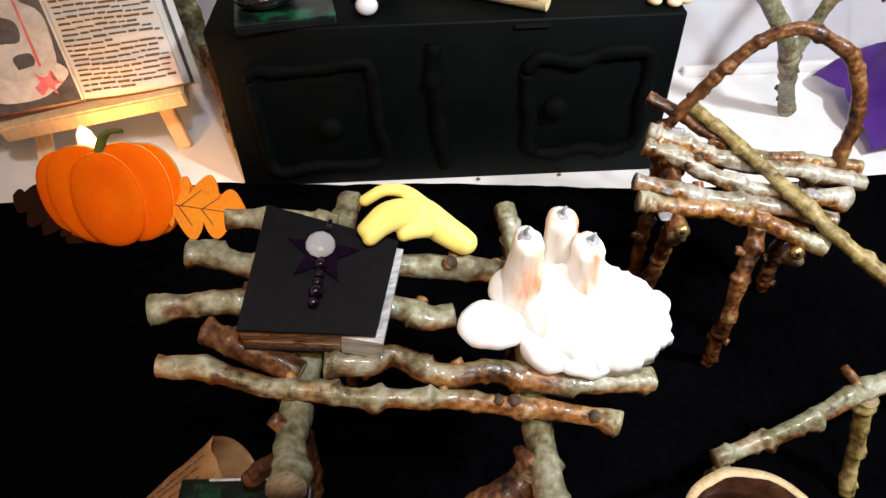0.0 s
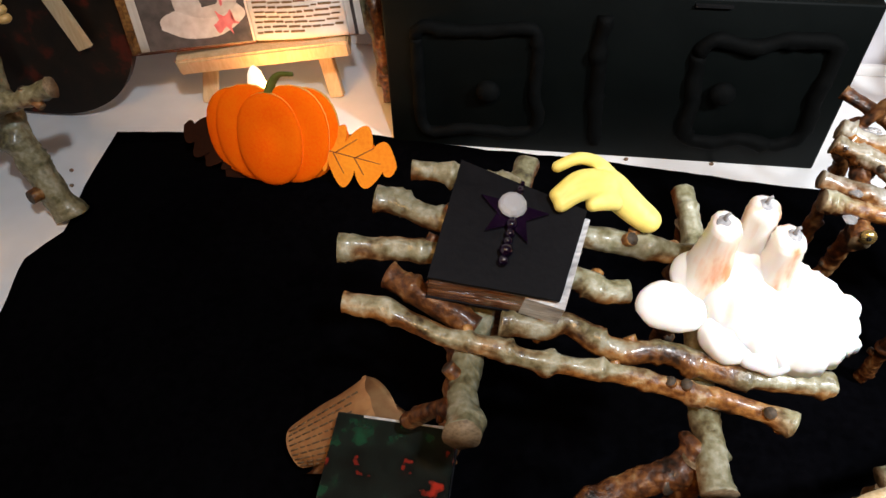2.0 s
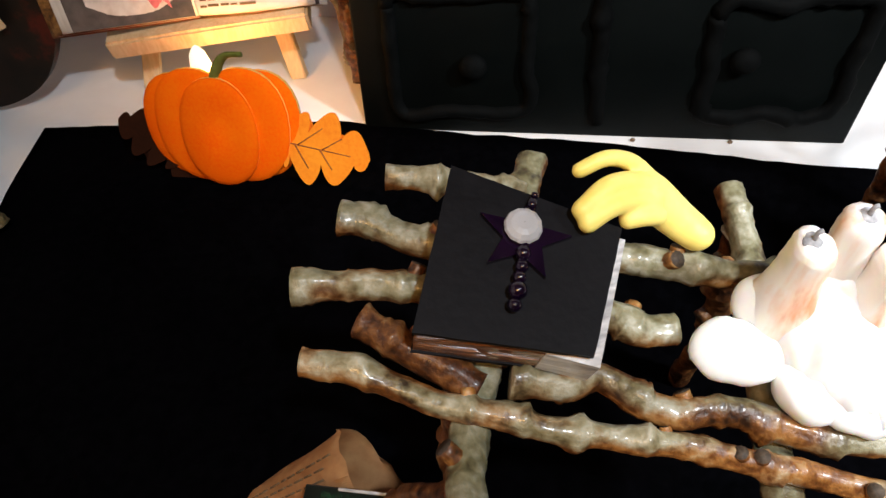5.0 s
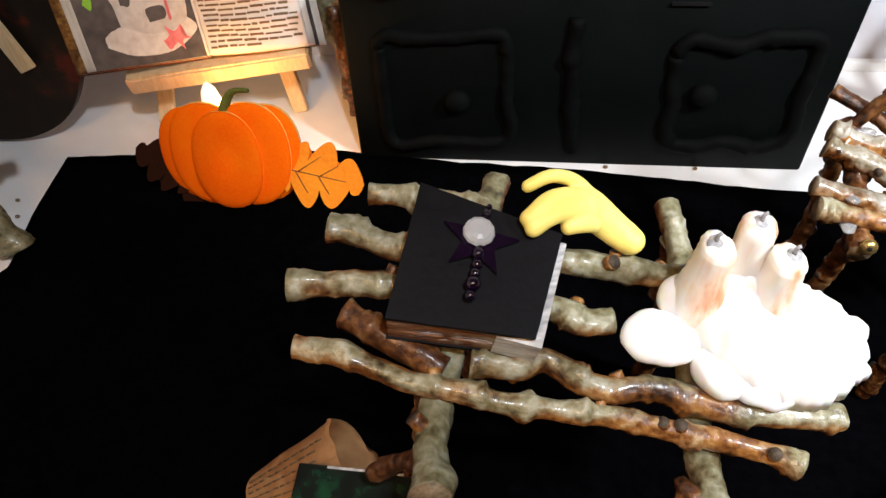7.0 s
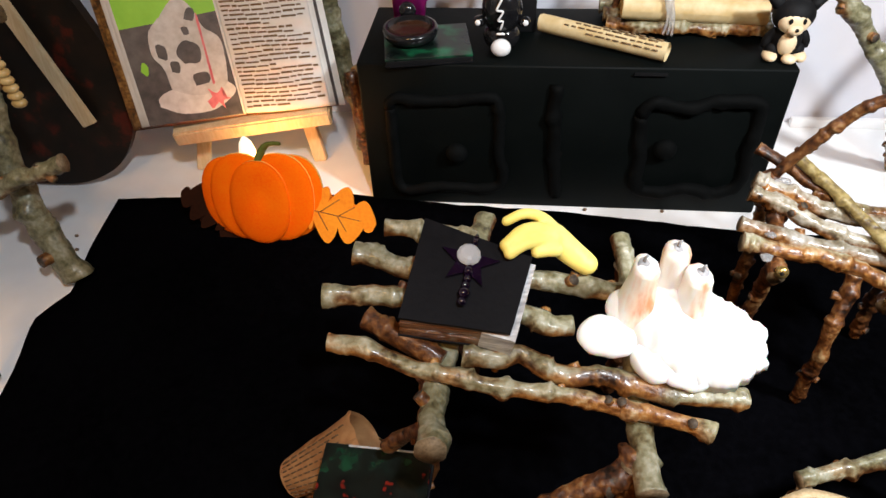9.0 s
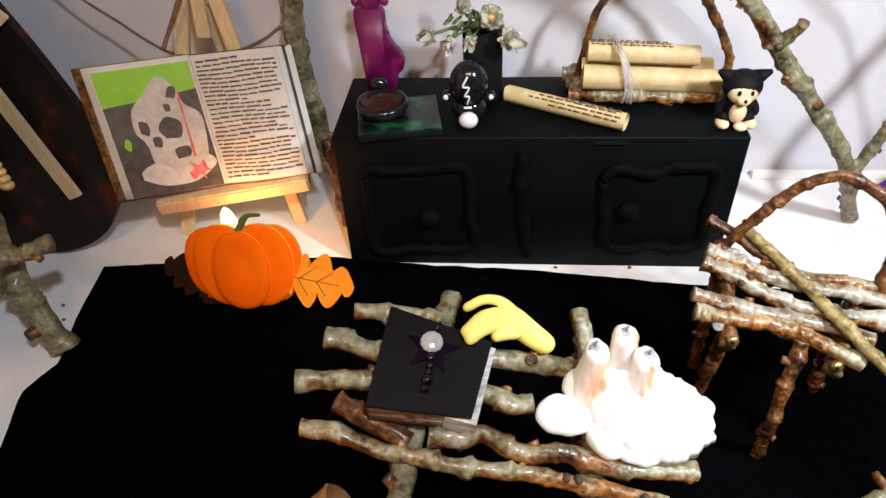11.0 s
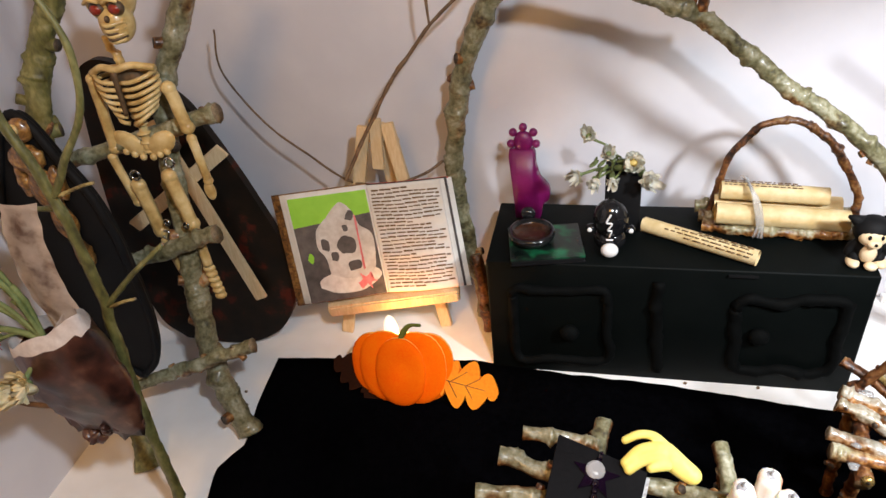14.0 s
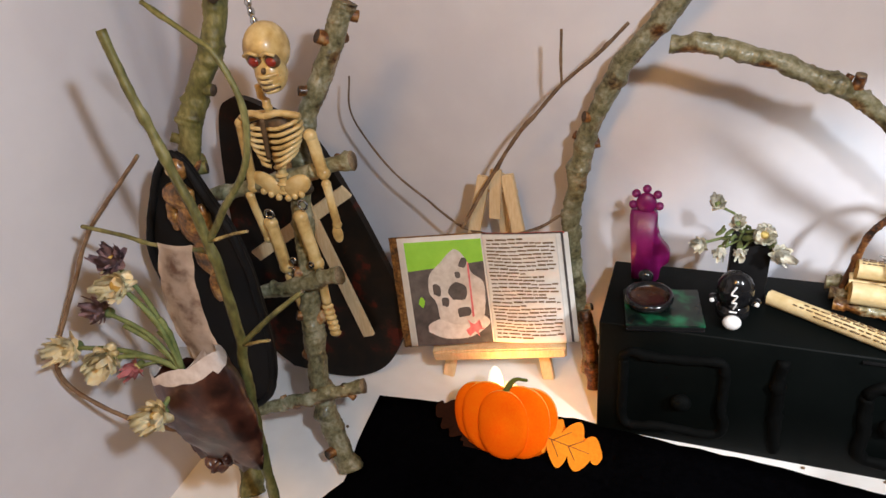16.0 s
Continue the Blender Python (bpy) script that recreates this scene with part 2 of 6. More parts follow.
brass = mat("brass", two((0.55, 0.36, 0.10), (0.75, 0.55, 0.22)), 90, 0.25, metal=0.9, bump=0.1)
chrome = mat("chrome", two((0.45, 0.45, 0.45), (0.6, 0.6, 0.6)), 90, 0.25, metal=1.0, bump=0.1)
amber = mat("amber", [(0.36, (0.05, 0.025, 0.008)), (0.52, (0.22, 0.10, 0.025)), (0.66, (0.42, 0.24, 0.07))], 110, 0.35, bump=0.5, coat=0.3)
white_gloss = mat("white_gloss", two((0.74, 0.73, 0.72), (0.82, 0.81, 0.80)), 60, 0.2, bump=0)
skin_cream = mat("skin_cream", two((0.72, 0.54, 0.32), (0.82, 0.66, 0.44)), 60, 0.4, bump=0.05)
bowl_inside = mat("bowl_inside", two((0.022, 0.008, 0.004), (0.05, 0.018, 0.008)), 60, 0.25, bump=0.2)
glass = mat("gem_glass", two((0.90, 0.90, 0.92), (0.95, 0.95, 0.96)), 60, 0.05, bump=0, coat=1.0, trans=0.75)
glass_b = glass.node_tree.nodes["Principled BSDF"].inputs
glass_b["Transmission Weight"].default_value = 0.55
cellophane = mat("cellophane", two((0.8, 0.8, 0.8), (0.9, 0.9, 0.9)), 60, 0.12, bump=0.3, trans=0.75)
flame_mat = bpy.data.materials.new("flame")
flame_mat.use_nodes = True
flame_b = flame_mat.node_tree.nodes["Principled BSDF"].inputs
flame_b["Base Color"].default_value = (0.9, 0.85, 0.75, 1)
flame_b["Emission Color"].default_value = (1.0, 0.86, 0.62, 1)
flame_b["Emission Strength"].default_value = 1.2

# ---- mesh helpers ----


def V(*a):
    return Vector(a)


def mesh_of(name, bm, materials, smooth=True):
    me = bpy.data.meshes.new(name)
    bmesh.ops.recalc_face_normals(bm, faces=bm.faces)
    bm.to_mesh(me)
    bm.free()
    for m in materials if isinstance(materials, (list, tuple)) else [materials]:
        me.materials.append(m)
    for p in me.polygons:
        p.use_smooth = smooth
    return me


def part(name, bm, material, parent=None, label="", smooth=True):
    ob = new(name, mesh_of(name, bm, material, smooth))
    ob.parent = parent
    if label:
        tagged(ob, label)
    return ob


def thing(name, label, category, group="", place=(0, 0, 0)):
    ob = new(name)
    ob.empty_display_size = 0.01
    ob.location = place
    return tagged(ob, label, category, group)


def single(name, bm, material, label, category, group="", kind="", smooth=True):
    return tagged(part(name, bm, material, None, "", smooth), label, category, group, kind)


def fused(ob, voxel=0.0007, rounds=5):
    """Fuses the overlapping swellings of one moulded body into a single smooth skin."""
    m = ob.modifiers.new("skin", "REMESH")
    m.mode, m.voxel_size, m.use_smooth_shade = "VOXEL", voxel, True
    m = ob.modifiers.new("soften", "SMOOTH")
    m.factor, m.iterations = 0.5, rounds
    return ob


def curve_points(pts, step):
    pts = [Vector(p) for p in pts]
    if len(pts) == 2:
        n = max(2, int((pts[1] - pts[0]).length / step))
        return [pts[0].lerp(pts[1], k / n) for k in range(n + 1)]
    ext = [2 * pts[0] - pts[1]] + pts + [2 * pts[-1] - pts[-2]]
    out = []
    for k in range(1, len(ext) - 2):
        a, b, c, d = ext[k - 1 : k + 3]
        n = max(2, int((c - b).length / step))
        for j in range(n):
            u = j / n
            out.append(0.5 * (2 * b + (c - a) * u + (2 * a - 5 * b + 4 * c - d) * u * u + (3 * b - a - 3 * c + d) * u**3))
    return out + [pts[-1]]


def tube(bm, pts, r0, r1=None, step=0.003, sides=10, seed=0, wob=0.0, knots=0, knot=0.5, mi=0, cap_mi=None, flat=1.0, nodes=0):
    """A tapered, uneven tube along a smooth line. Knots are one-sided swellings; nodes are the flared, wrinkled rings where a shoot grew on."""
    r1 = r0 if r1 is None else r1
    rnd = random.Random(seed)
    line = curve_points(pts, step)
    n = len(line)
    bumps = [(rnd.uniform(0.04, 0.96) * n, rnd.uniform(0, 6.28), rnd.uniform(0.5, 1.0) * knot, rnd.choice((0.0012, 0.0022, 0.0045)) * rnd.uniform(0.8, 1.2) / step) for _ in range(knots)]
    flares = [((i + rnd.uniform(0.15, 0.85)) * n * step / nodes, rnd.uniform(0.16, 0.58) * min(1, 0.0042 / r0), r0 * rnd.uniform(0.20, 0.42), r0 * rnd.uniform(0.8, 1.7), rnd.uniform(0, 6.28), rnd.choice((1, 1, -1))) for i in range(nodes)]
    flares += [(e * (n - 1) * step, rnd.uniform(0.12, 0.32), r0 * 0.6, r0 * rnd.uniform(0.9, 1.6), rnd.uniform(0, 6.28), 1) for e in (0, 1) if nodes]
    turn0 = rnd.uniform(0, 6)
    t0 = (line[1] - line[0]).normalized()
    side = t0.orthogonal().normalized()
    lay = (bm.verts.layers.float.get("patina_and_light") or bm.verts.layers.float.new("patina_and_light")) if nodes else None
    rings = []
    for k, p in enumerate(line):
        t = (line[min(k + 1, n - 1)] - line[max(k - 1, 0)]).normalized()
        side = (side - t * side.dot(t)).normalized()
        up = t.cross(side)
        r = r0 + (r1 - r0) * k / (n - 1)
        near = []
        for at, h, short, long, a0, way in flares:
            d = (k * step - at) * way
            f = math.exp(-((d / (long if d < 0 else short)) ** 2))
            if f > 0.02:
                near.append((h * f * (1 + 0.25 * math.cos(d / r0 * 16)), a0))
        c = p + (side * noise.noise(p * 55 + V(seed, 0, 0)) + up * noise.noise(p * 55 + V(0, seed, 7))) * r * wob * 1.0
        ring = []
        for s in range(sides):
            a = 2 * math.pi * s / sides
            d = side * math.cos(a) + up * math.sin(a) * flat
            q = 1 + wob * noise.noise((p + d * r) * 130 + V(seed * 3.1, 0, 0)) * 0.55 + wob * 0.45 * noise.noise((p + d * r * 0.6) * 420 + V(0, 0, seed))
            if nodes:
                q = q * 0.87 + 0.04 * math.cos(3 * a + turn0 + 30 * k * step) + 0.035 * math.cos(6 * a + 2 * turn0 + 18 * k * step) + sum(h * (0.55 + 0.45 * math.cos(a - a0)) for h, a0 in near)
            for c0, a0, h, w in bumps:
                f = math.exp(-(((k - c0) / w) ** 2))
                if f > 0.02:
                    q += h * f * (0.15 + 0.85 * max(0, math.cos(a - a0)) ** 2)
            ring.append(bm.verts.new(c + d * r * q))
            if nodes:
                # greyer above, browner below: lichen and varnish plus lamplight put into the colour
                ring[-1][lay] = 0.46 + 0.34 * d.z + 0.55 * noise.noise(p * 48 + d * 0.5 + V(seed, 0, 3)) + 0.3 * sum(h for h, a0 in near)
        rings.append(ring)
    for a, b in zip(rings, rings[1:]):
        for s in range(sides):
            f = bm.faces.new((a[s], a[(s + 1) % sides], b[(s + 1) % sides], b[s]))
            f.material_index = mi
    for ring in (rings[0], rings[-1]):
        f = bm.faces.new(ring)
        f.material_index = mi if cap_mi is None else cap_mi
    return bm


def stick(name, parent, pts, r0, r1=None, material=None, seed=0, knots=None, wob=0.28, label="", knot=0.6, sides=20, spurs=None):
    """A pruned stick: flared nodes along it, and short side spurs cut off with a dark scar."""
    length = sum((Vector(b) - Vector(a)).length for a, b in zip(pts, pts[1:]))
    bm = bmesh.new()
    thick = r0 > 0.0025
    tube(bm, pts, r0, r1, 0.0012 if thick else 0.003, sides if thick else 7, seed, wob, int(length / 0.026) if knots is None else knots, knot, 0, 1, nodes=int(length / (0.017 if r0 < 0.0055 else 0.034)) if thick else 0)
    if thick:
        rnd = random.Random(seed + 77)
        line = curve_points(pts, 0.004)
        for _ in range(int(length / 0.024) if spurs is None else spurs):
            k = rnd.randrange(1, max(2, len(line) - 1))
            t = (line[min(k + 1, len(line) - 1)] - line[k - 1]).normalized()
            d = (V(rnd.uniform(-1, 1), rnd.uniform(-1, 1), rnd.uniform(-0.4, 1)).cross(t).normalized() + t * rnd.uniform(-0.5, 0.5)).normalized()
            base, rs = line[k], r0 * rnd.uniform(0.34, 0.55)
            tube(bm, [base, base + d * r0 * 0.9, base + d * r0 * rnd.uniform(1.15, 1.5)], rs * 1.15, rs, 0.0012, 10, seed + k, 0.15, 0, 0, 0, 2)
    return part(name, bm, [material or bark, cut_grey, cut_dark], parent, label)


def ball(bm, c, r, mi=0, u=16, v=10, rot=None):
    r = r if isinstance(r, (tuple, list)) else (r, r, r)
    m = Matrix.Translation(c) @ (Euler([radians(a) for a in rot]).to_matrix().to_4x4() if rot else Matrix()) @ Matrix.Diagonal((*r, 1))
    got = bmesh.ops.create_uvsphere(bm, u_segments=u, v_segments=v, radius=1, matrix=m)
    for f in {f for w in got["verts"] for f in w.link_faces}:
        f.material_index = mi
    return got["verts"]


def box(bm, c, size, mi=0, rot=None, bevel=0.0):
    m = Matrix.Translation(c) @ (Euler([radians(a) for a in rot]).to_matrix().to_4x4() if rot else Matrix()) @ Matrix.Diagonal((*size, 1))
    got = bmesh.ops.create_cube(bm, size=1, matrix=m)
    faces = {f for w in got["verts"] for f in w.link_faces}
    for f in faces:
        f.material_index = mi
    if bevel:
        edges = {e for f in faces for e in f.edges}
        bmesh.ops.bevel(bm, geom=list(edges), offset=bevel, segments=2, affect="EDGES", profile=0.5)


def plate(bm, outline, to_world, thick, mi=0, side_mi=None):
    """A sheet of the given 2D outline and thickness, laid into the world by to_world(u, v, w)."""
    top = [bm.verts.new(to_world(u, v, thick)) for u, v in outline]
    low = [bm.verts.new(to_world(u, v, 0)) for u, v in outline]
    f = bm.faces.new(top)
    f.material_index = mi
    f = bm.faces.new(low[::-1])
    f.material_index = mi
    n = len(top)
    for k in range(n):
        f = bm.faces.new((top[k], low[k], low[(k + 1) % n], top[(k + 1) % n]))
        f.material_index = mi if side_mi is None else side_mi
    bmesh.ops.triangulate(bm, faces=[f for f in bm.faces if len(f.verts) > 4])


def lathe(bm, profile, c, mi=0, n=24, axis=None):
    rings = []
    m = axis or Matrix()
    for r, z in profile:
        rings.append([bm.verts.new(Vector(c) + m @ V(r * math.cos(6.28319 * k / n), r * math.sin(6.28319 * k / n), z)) for k in range(n)])
    for a, b in zip(rings, rings[1:]):
        for k in range(n):
            f = bm.faces.new((a[k], a[(k + 1) % n], b[(k + 1) % n], b[k]))
            f.material_index = mi
    return rings


def blob(pts, seed=0, n=36, rough=0.06):
    """A closed, slightly uneven outline through a few corner points."""
    line = curve_points([V(*p, 0) for p in pts + pts[:1]], 0.018)[:-1]
    return [(p.x + rough * 0.1 * noise.noise(V(k * 0.7, seed, 0)), p.y + rough * 0.1 * noise.noise(V(k * 0.7, 0, seed + 9))) for k, p in enumerate(line)]

# ---- setting ----
bm = bmesh.new()
box(bm, (0.05, -0.1, -0.02), (1.74, 1.54, 0.04))
tagged(part("floor", bm, paint_white, smooth=False), "smooth white tabletop under the whole display", "tabletop", kind="structure")

# paper backdrop: runs up the left side, turns the corner and goes along the back with soft folds to the right
back_line = [(-0.478, -0.45), (-0.474, 0.0), (-0.474, 0.30), (-0.492, 0.38), (-0.522, 0.45), (-0.498, 0.515), (-0.42, 0.53), (-0.2, 0.53), (0.1, 0.53), (0.3, 0.53), (0.75, 0.53)]
bm = bmesh.new()
line = curve_points([V(x, y, 0) for x, y in back_line], 0.012)
cols = []
for k, p in enumerate(line):
    t = (line[min(k + 1, len(line) - 1)] - line[max(k - 1, 0)]).normalized()
    nrm = V(-t.y, t.x, 0)
    col = []
    for side in (0.0, 0.003):
        for j in range(15):
            z = 0.62 * j / 14
            fold = 0.006 * min(1, max(0, (p.x - 0.14) / 0.12)) * math.sin(p.x * 95 + 1.2 * math.sin(z * 9)) * min(1, z / 0.1)
            wave = 0.0025 * noise.noise(V(p.x * 9, p.y * 9, z * 7)) * min(1, z / 0.06)
            col.append(bm.verts.new(p + V(0, 0, z) + nrm * (side + fold + wave)))
    cols.append(col)
for a, b in zip(cols, cols[1:]):
    for s in (0, 15):
        for j in range(14):
            bm.faces.new((a[s + j], b[s + j], b[s + j + 1], a[s + j + 1]))
    bm.faces.new((a[14], b[14], b[29], a[29]))
tagged(part("wall_back", bm, paper_wall), "pale lilac-white paper backdrop curving round the display", "backdrop", kind="structure")

bm = bmesh.new()
box(bm, (0.45, 0.5235, 0.004), (0.5, 0.006, 0.008), bevel=0.001)
tagged(part("trim", bm, paint_white), "thin white strip along the foot of the backdrop", "trim", kind="structure")

# unseen shell in place of the room beyond, added to shape bounced light
bm = bmesh.new()
for c, s in (((-0.80, -0.1, 0.45), (0.04, 1.54, 0.9)), ((0.90, -0.1, 0.45), (0.04, 1.54, 0.9)), ((0.05, 0.65, 0.45), (1.66, 0.04, 0.9)), ((0.05, -0.85, 0.45), (1.66, 0.04, 0.9))):
    box(bm, c, s)
tagged(part("wall_room", bm, room_paint, smooth=False), "unseen plain warm grey walls added for bounced light", "wall", kind="structure")
bm = bmesh.new()
box(bm, (0.05, -0.1, 0.92), (1.74, 1.54, 0.04))
tagged(part("ceiling", bm, room_paint, smooth=False), "unseen plain warm grey ceiling added for bounced light", "ceiling", kind="structure")

# black cloth with an uneven hem and slack folds
bm = bmesh.new()
left = curve_points([V(-0.31, -0.45, 0), V(-0.325, 0.05, 0), V(-0.334, 0.20, 0), V(-0.346, 0.262, 0), V(-0.334, 0.286, 0), V(-0.342, 0.33, 0), V(-0.347, 0.389, 0)], 0.012)
ymax = [(-0.35, 0.389), (-0.25, 0.398), (-0.16, 0.405), (-0.08, 0.397), (0.0, 0.393), (0.12, 0.379), (0.2, 0.376), (0.3, 0.382), (0.6, 0.38)]


def hem(x):
    for (a, ya), (b, yb) in zip(ymax, ymax[1:]):
        if x <= b:
            return ya + (yb - ya) * (x - a) / (b - a) + 0.0016 * noise.noise(V(x * 60, 3, 0))
    return ymax[-1][1]


nx = 110
rows = []
for p in left:
    f = (p.y + 0.45) / 0.839
    row = []
    for k in range(nx + 1):
        u = k / nx
        x = p.x + (0.62 - p.x) * u
        y = p.y + (hem(x) - 0.389) * f**6
        crease = max(0, noise.noise(V(x * 16, y * 11, 2))) ** 2 * 0.012 * min(1, max(0, (x - 0.05) / 0.08)) + max(0, noise.noise(V(x * 9, y * 14, 5))) ** 2 * 0.004
        row.append(bm.verts.new((x, y, 0.0022 + crease * min(1, (1 - u) * 30, u * 12, (1 - f) * 14))))
    rows.append(row)
for a, b in zip(rows, rows[1:]):
    for k in range(nx):
        bm.faces.new((a[k], a[k + 1], b[k + 1], b[k]))
edge = [e for e in bm.edges if e.is_boundary]
ext = bmesh.ops.extrude_edge_only(bm, edges=edge)
for w in ext["geom"]:
    if isinstance(w, bmesh.types.BMVert):
        w.co.z = 0.0002
single("black_cloth", bm, velvet, "black velvet cloth spread over the white tabletop", "cloth")

# ---- cabinet ----
cab = thing("cabinet", "black-painted sideboard made from a box with raised door outlines", "cabinet")
bm = bmesh.new()
box(bm, (0, 0.4465, 0.0585), (0.286, 0.091, 0.117), bevel=0.0016)
part("body", bm, cabinet_black, cab)
CF = 0.4005


def relief(name, pts, r, seed, closed=False, label=""):
    pts = [(x, CF, z) for x, z in pts]
    if closed:
        pts = pts + pts[:1]
    b = bmesh.new()
    tube(b, pts, r, r, 0.003, 10, seed, 0.35, 5, 0.5)
    return part(name, b, moulding_black, cab, label)


relief("door_moulding", [(-0.122, 0.084), (-0.118, 0.091), (-0.085, 0.090), (-0.054, 0.094), (-0.047, 0.086), (-0.046, 0.05), (-0.043, 0.022), (-0.06, 0.016), (-0.09, 0.017), (-0.117, 0.013), (-0.122, 0.03), (-0.122, 0.06)], 0.0042, 1, True)
relief("door_moulding", [(0.05, 0.082), (0.056, 0.092), (0.075, 0.089), (0.1, 0.094), (0.121, 0.094), (0.128, 0.085), (0.125, 0.06), (0.127, 0.03), (0.113, 0.019), (0.09, 0.022), (0.072, 0.018), (0.055, 0.022), (0.053, 0.05)], 0.0050, 2, True)
relief("middle_bar", [(-0.009, 0.104), (-0.008, 0.07), (-0.006, 0.04), (-0.004, 0.012)], 0.0048, 3)
for x, z in ((-0.076, 0.05), (0.069, 0.058)):
    bm = bmesh.new()
    ball(bm, (x, CF - 0.004, z), (0.008, 0.006, 0.0075))
    part("knob", bm, moulding_black, cab)

bm = bmesh.new()
box(bm, (0.051, 0.4002, 0.1130), (0.021, 0.0030, 0.0014))
part("slot", bm, matt_black, cab, "narrow dark slit under the top edge", False)

# ---- stick table ----
table = thing("stick_table", "rustic table of knotted bark sticks, slats laid over two beams", "table")
for k, (pts, r, m) in enumerate((
    ([(-0.107, 0.158, 0.1205), (-0.095, 0.1582, 0.1195), (-0.082, 0.1550, 0.1175), (-0.071, 0.1522, 0.1155), (-0.058, 0.1508, 0.1140), (-0.0456, 0.1492, 0.1122), (-0.032, 0.1490, 0.1105), (-0.016, 0.149, 0.1085), (0.002, 0.1478, 0.1060), (0.0215, 0.1457, 0.1035), (0.039, 0.1433, 0.1010), (0.0463, 0.141, 0.100)], 0.0039, bark),
    ([(-0.0524, 0.1605, 0.1155), (-0.0382, 0.1603, 0.1141), (-0.0291, 0.1640, 0.1140), (-0.0178, 0.1583, 0.1112), (-0.0057, 0.1575, 0.1095), (0.0086, 0.1594, 0.1082), (0.0224, 0.1554, 0.1056), (0.0405, 0.1558, 0.1035), (0.061, 0.1584, 0.1017)], 0.0044, bark),
    ([(-0.0935, 0.1708, 0.1230), (-0.0785, 0.1651, 0.1195), (-0.0604, 0.1579, 0.1140)], 0.0050, bark_brown),
    ([(-0.1127, 0.1786, 0.1276), (-0.0986, 0.1806, 0.1264), (-0.084, 0.1822, 0.1250), (-0.055, 0.1830, 0.1215), (-0.026, 0.1812, 0.1179), (-0.0177, 0.1778, 0.1159), (-0.0075, 0.1794, 0.1152)], 0.0048, bark_grey),
    ([(-0.1028, 0.2001, 0.1318), (-0.0927, 0.1998, 0.1305), (-0.079, 0.1958, 0.1278), (-0.05, 0.1970, 0.1245), (-0.0237, 0.1985, 0.1219), (-0.0065, 0.1985, 0.1198), (0.0132, 0.1984, 0.1174), (0.03, 0.199, 0.1155)], 0.0050, bark_grey),
    ([(-0.0915, 0.2165, 0.1335), (-0.0741, 0.217, 0.1326), (-0.050, 0.2165, 0.1290)], 0.0042, bark),
)):
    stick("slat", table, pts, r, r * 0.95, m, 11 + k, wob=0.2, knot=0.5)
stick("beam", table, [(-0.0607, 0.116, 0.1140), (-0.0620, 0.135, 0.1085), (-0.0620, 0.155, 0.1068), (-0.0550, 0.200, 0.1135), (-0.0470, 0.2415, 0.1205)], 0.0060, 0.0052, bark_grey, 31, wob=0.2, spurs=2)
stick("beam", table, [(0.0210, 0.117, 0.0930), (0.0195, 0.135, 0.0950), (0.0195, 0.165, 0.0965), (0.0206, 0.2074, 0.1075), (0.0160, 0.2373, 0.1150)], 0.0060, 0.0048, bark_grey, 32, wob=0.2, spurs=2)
for k, (a, b) in enumerate((((-0.066, 0.158, 0.106), (-0.076, 0.155, 0.002)), ((0.016, 0.130, 0.094), (0.006, 0.118, 0.002)), ((-0.051, 0.222, 0.116), (-0.058, 0.232, 0.002)), ((0.0185, 0.222, 0.110), (0.024, 0.232, 0.002)))):
    stick("leg", table, [a, tuple((a[i] + b[i]) / 2 + (0.003 if i == 0 else 0) for i in range(3)), b], 0.0050, 0.0046, bark_brown, 41 + k)
stick("brace", table, [(-0.0635, 0.130, 0.106), (-0.0690, 0.136, 0.096), (-0.0760, 0.140, 0.084), (-0.0840, 0.143, 0.072)], 0.0034, material=bark_brown, seed=51)
stick("brace", table, [(-0.036, 0.104, 0.070), (-0.014, 0.118, 0.079), (0.010, 0.128, 0.088), (0.018, 0.134, 0.092)], 0.0056, material=bark_brown, seed=52)

# book with a gem ornament on the table
COVER = [V(-0.0763, 0.1568, 0.1402), V(-0.0333, 0.1570, 0.1340), V(-0.0257, 0.1905, 0.1430), V(-0.0704, 0.2014, 0.1526)]
bx = (COVER[1] - COVER[0] + COVER[2] - COVER[3]).normalized()
by = COVER[3] - COVER[0] + COVER[2] - COVER[1]
bz = bx.cross(by).normalized()
by = bz.cross(bx)
BT = 0.0185
B = Matrix((bx, by, bz)).transposed().to_4x4()
B.translation = sum(COVER, V(0, 0, 0)) / 4 - bz * BT
quad = [((B.inverted() @ p).x, (B.inverted() @ p).y) for p in COVER]
book = thing("spell_book", "small closed black book with a purple dagger ornament and clear gem", "book")


def in_book(bm, mats, name, parent, label="", smooth=False):
    bmesh.ops.transform(bm, matrix=B, verts=bm.verts)
    return part(name, bm, mats, parent, label, smooth)


def book_slab(z0, z1, grow, rough=0.0):
    bm = bmesh.new()
    pts = []
    for (a, b), (c, d) in zip(quad, quad[1:] + quad[:1]):
        pts += [(a + (c - a) * k / 12, b + (d - b) * k / 12) for k in range(12)]
    pts = [(x * grow + rough * noise.noise(V(x * 300, y * 300, z0 * 900)), y * grow + rough * noise.noise(V(x * 300, y * 300, 5 + z0 * 900))) for x, y in pts]
    plate(bm, pts, lambda u, v, w: V(u, v, z0 + w), z1 - z0)
    return bm


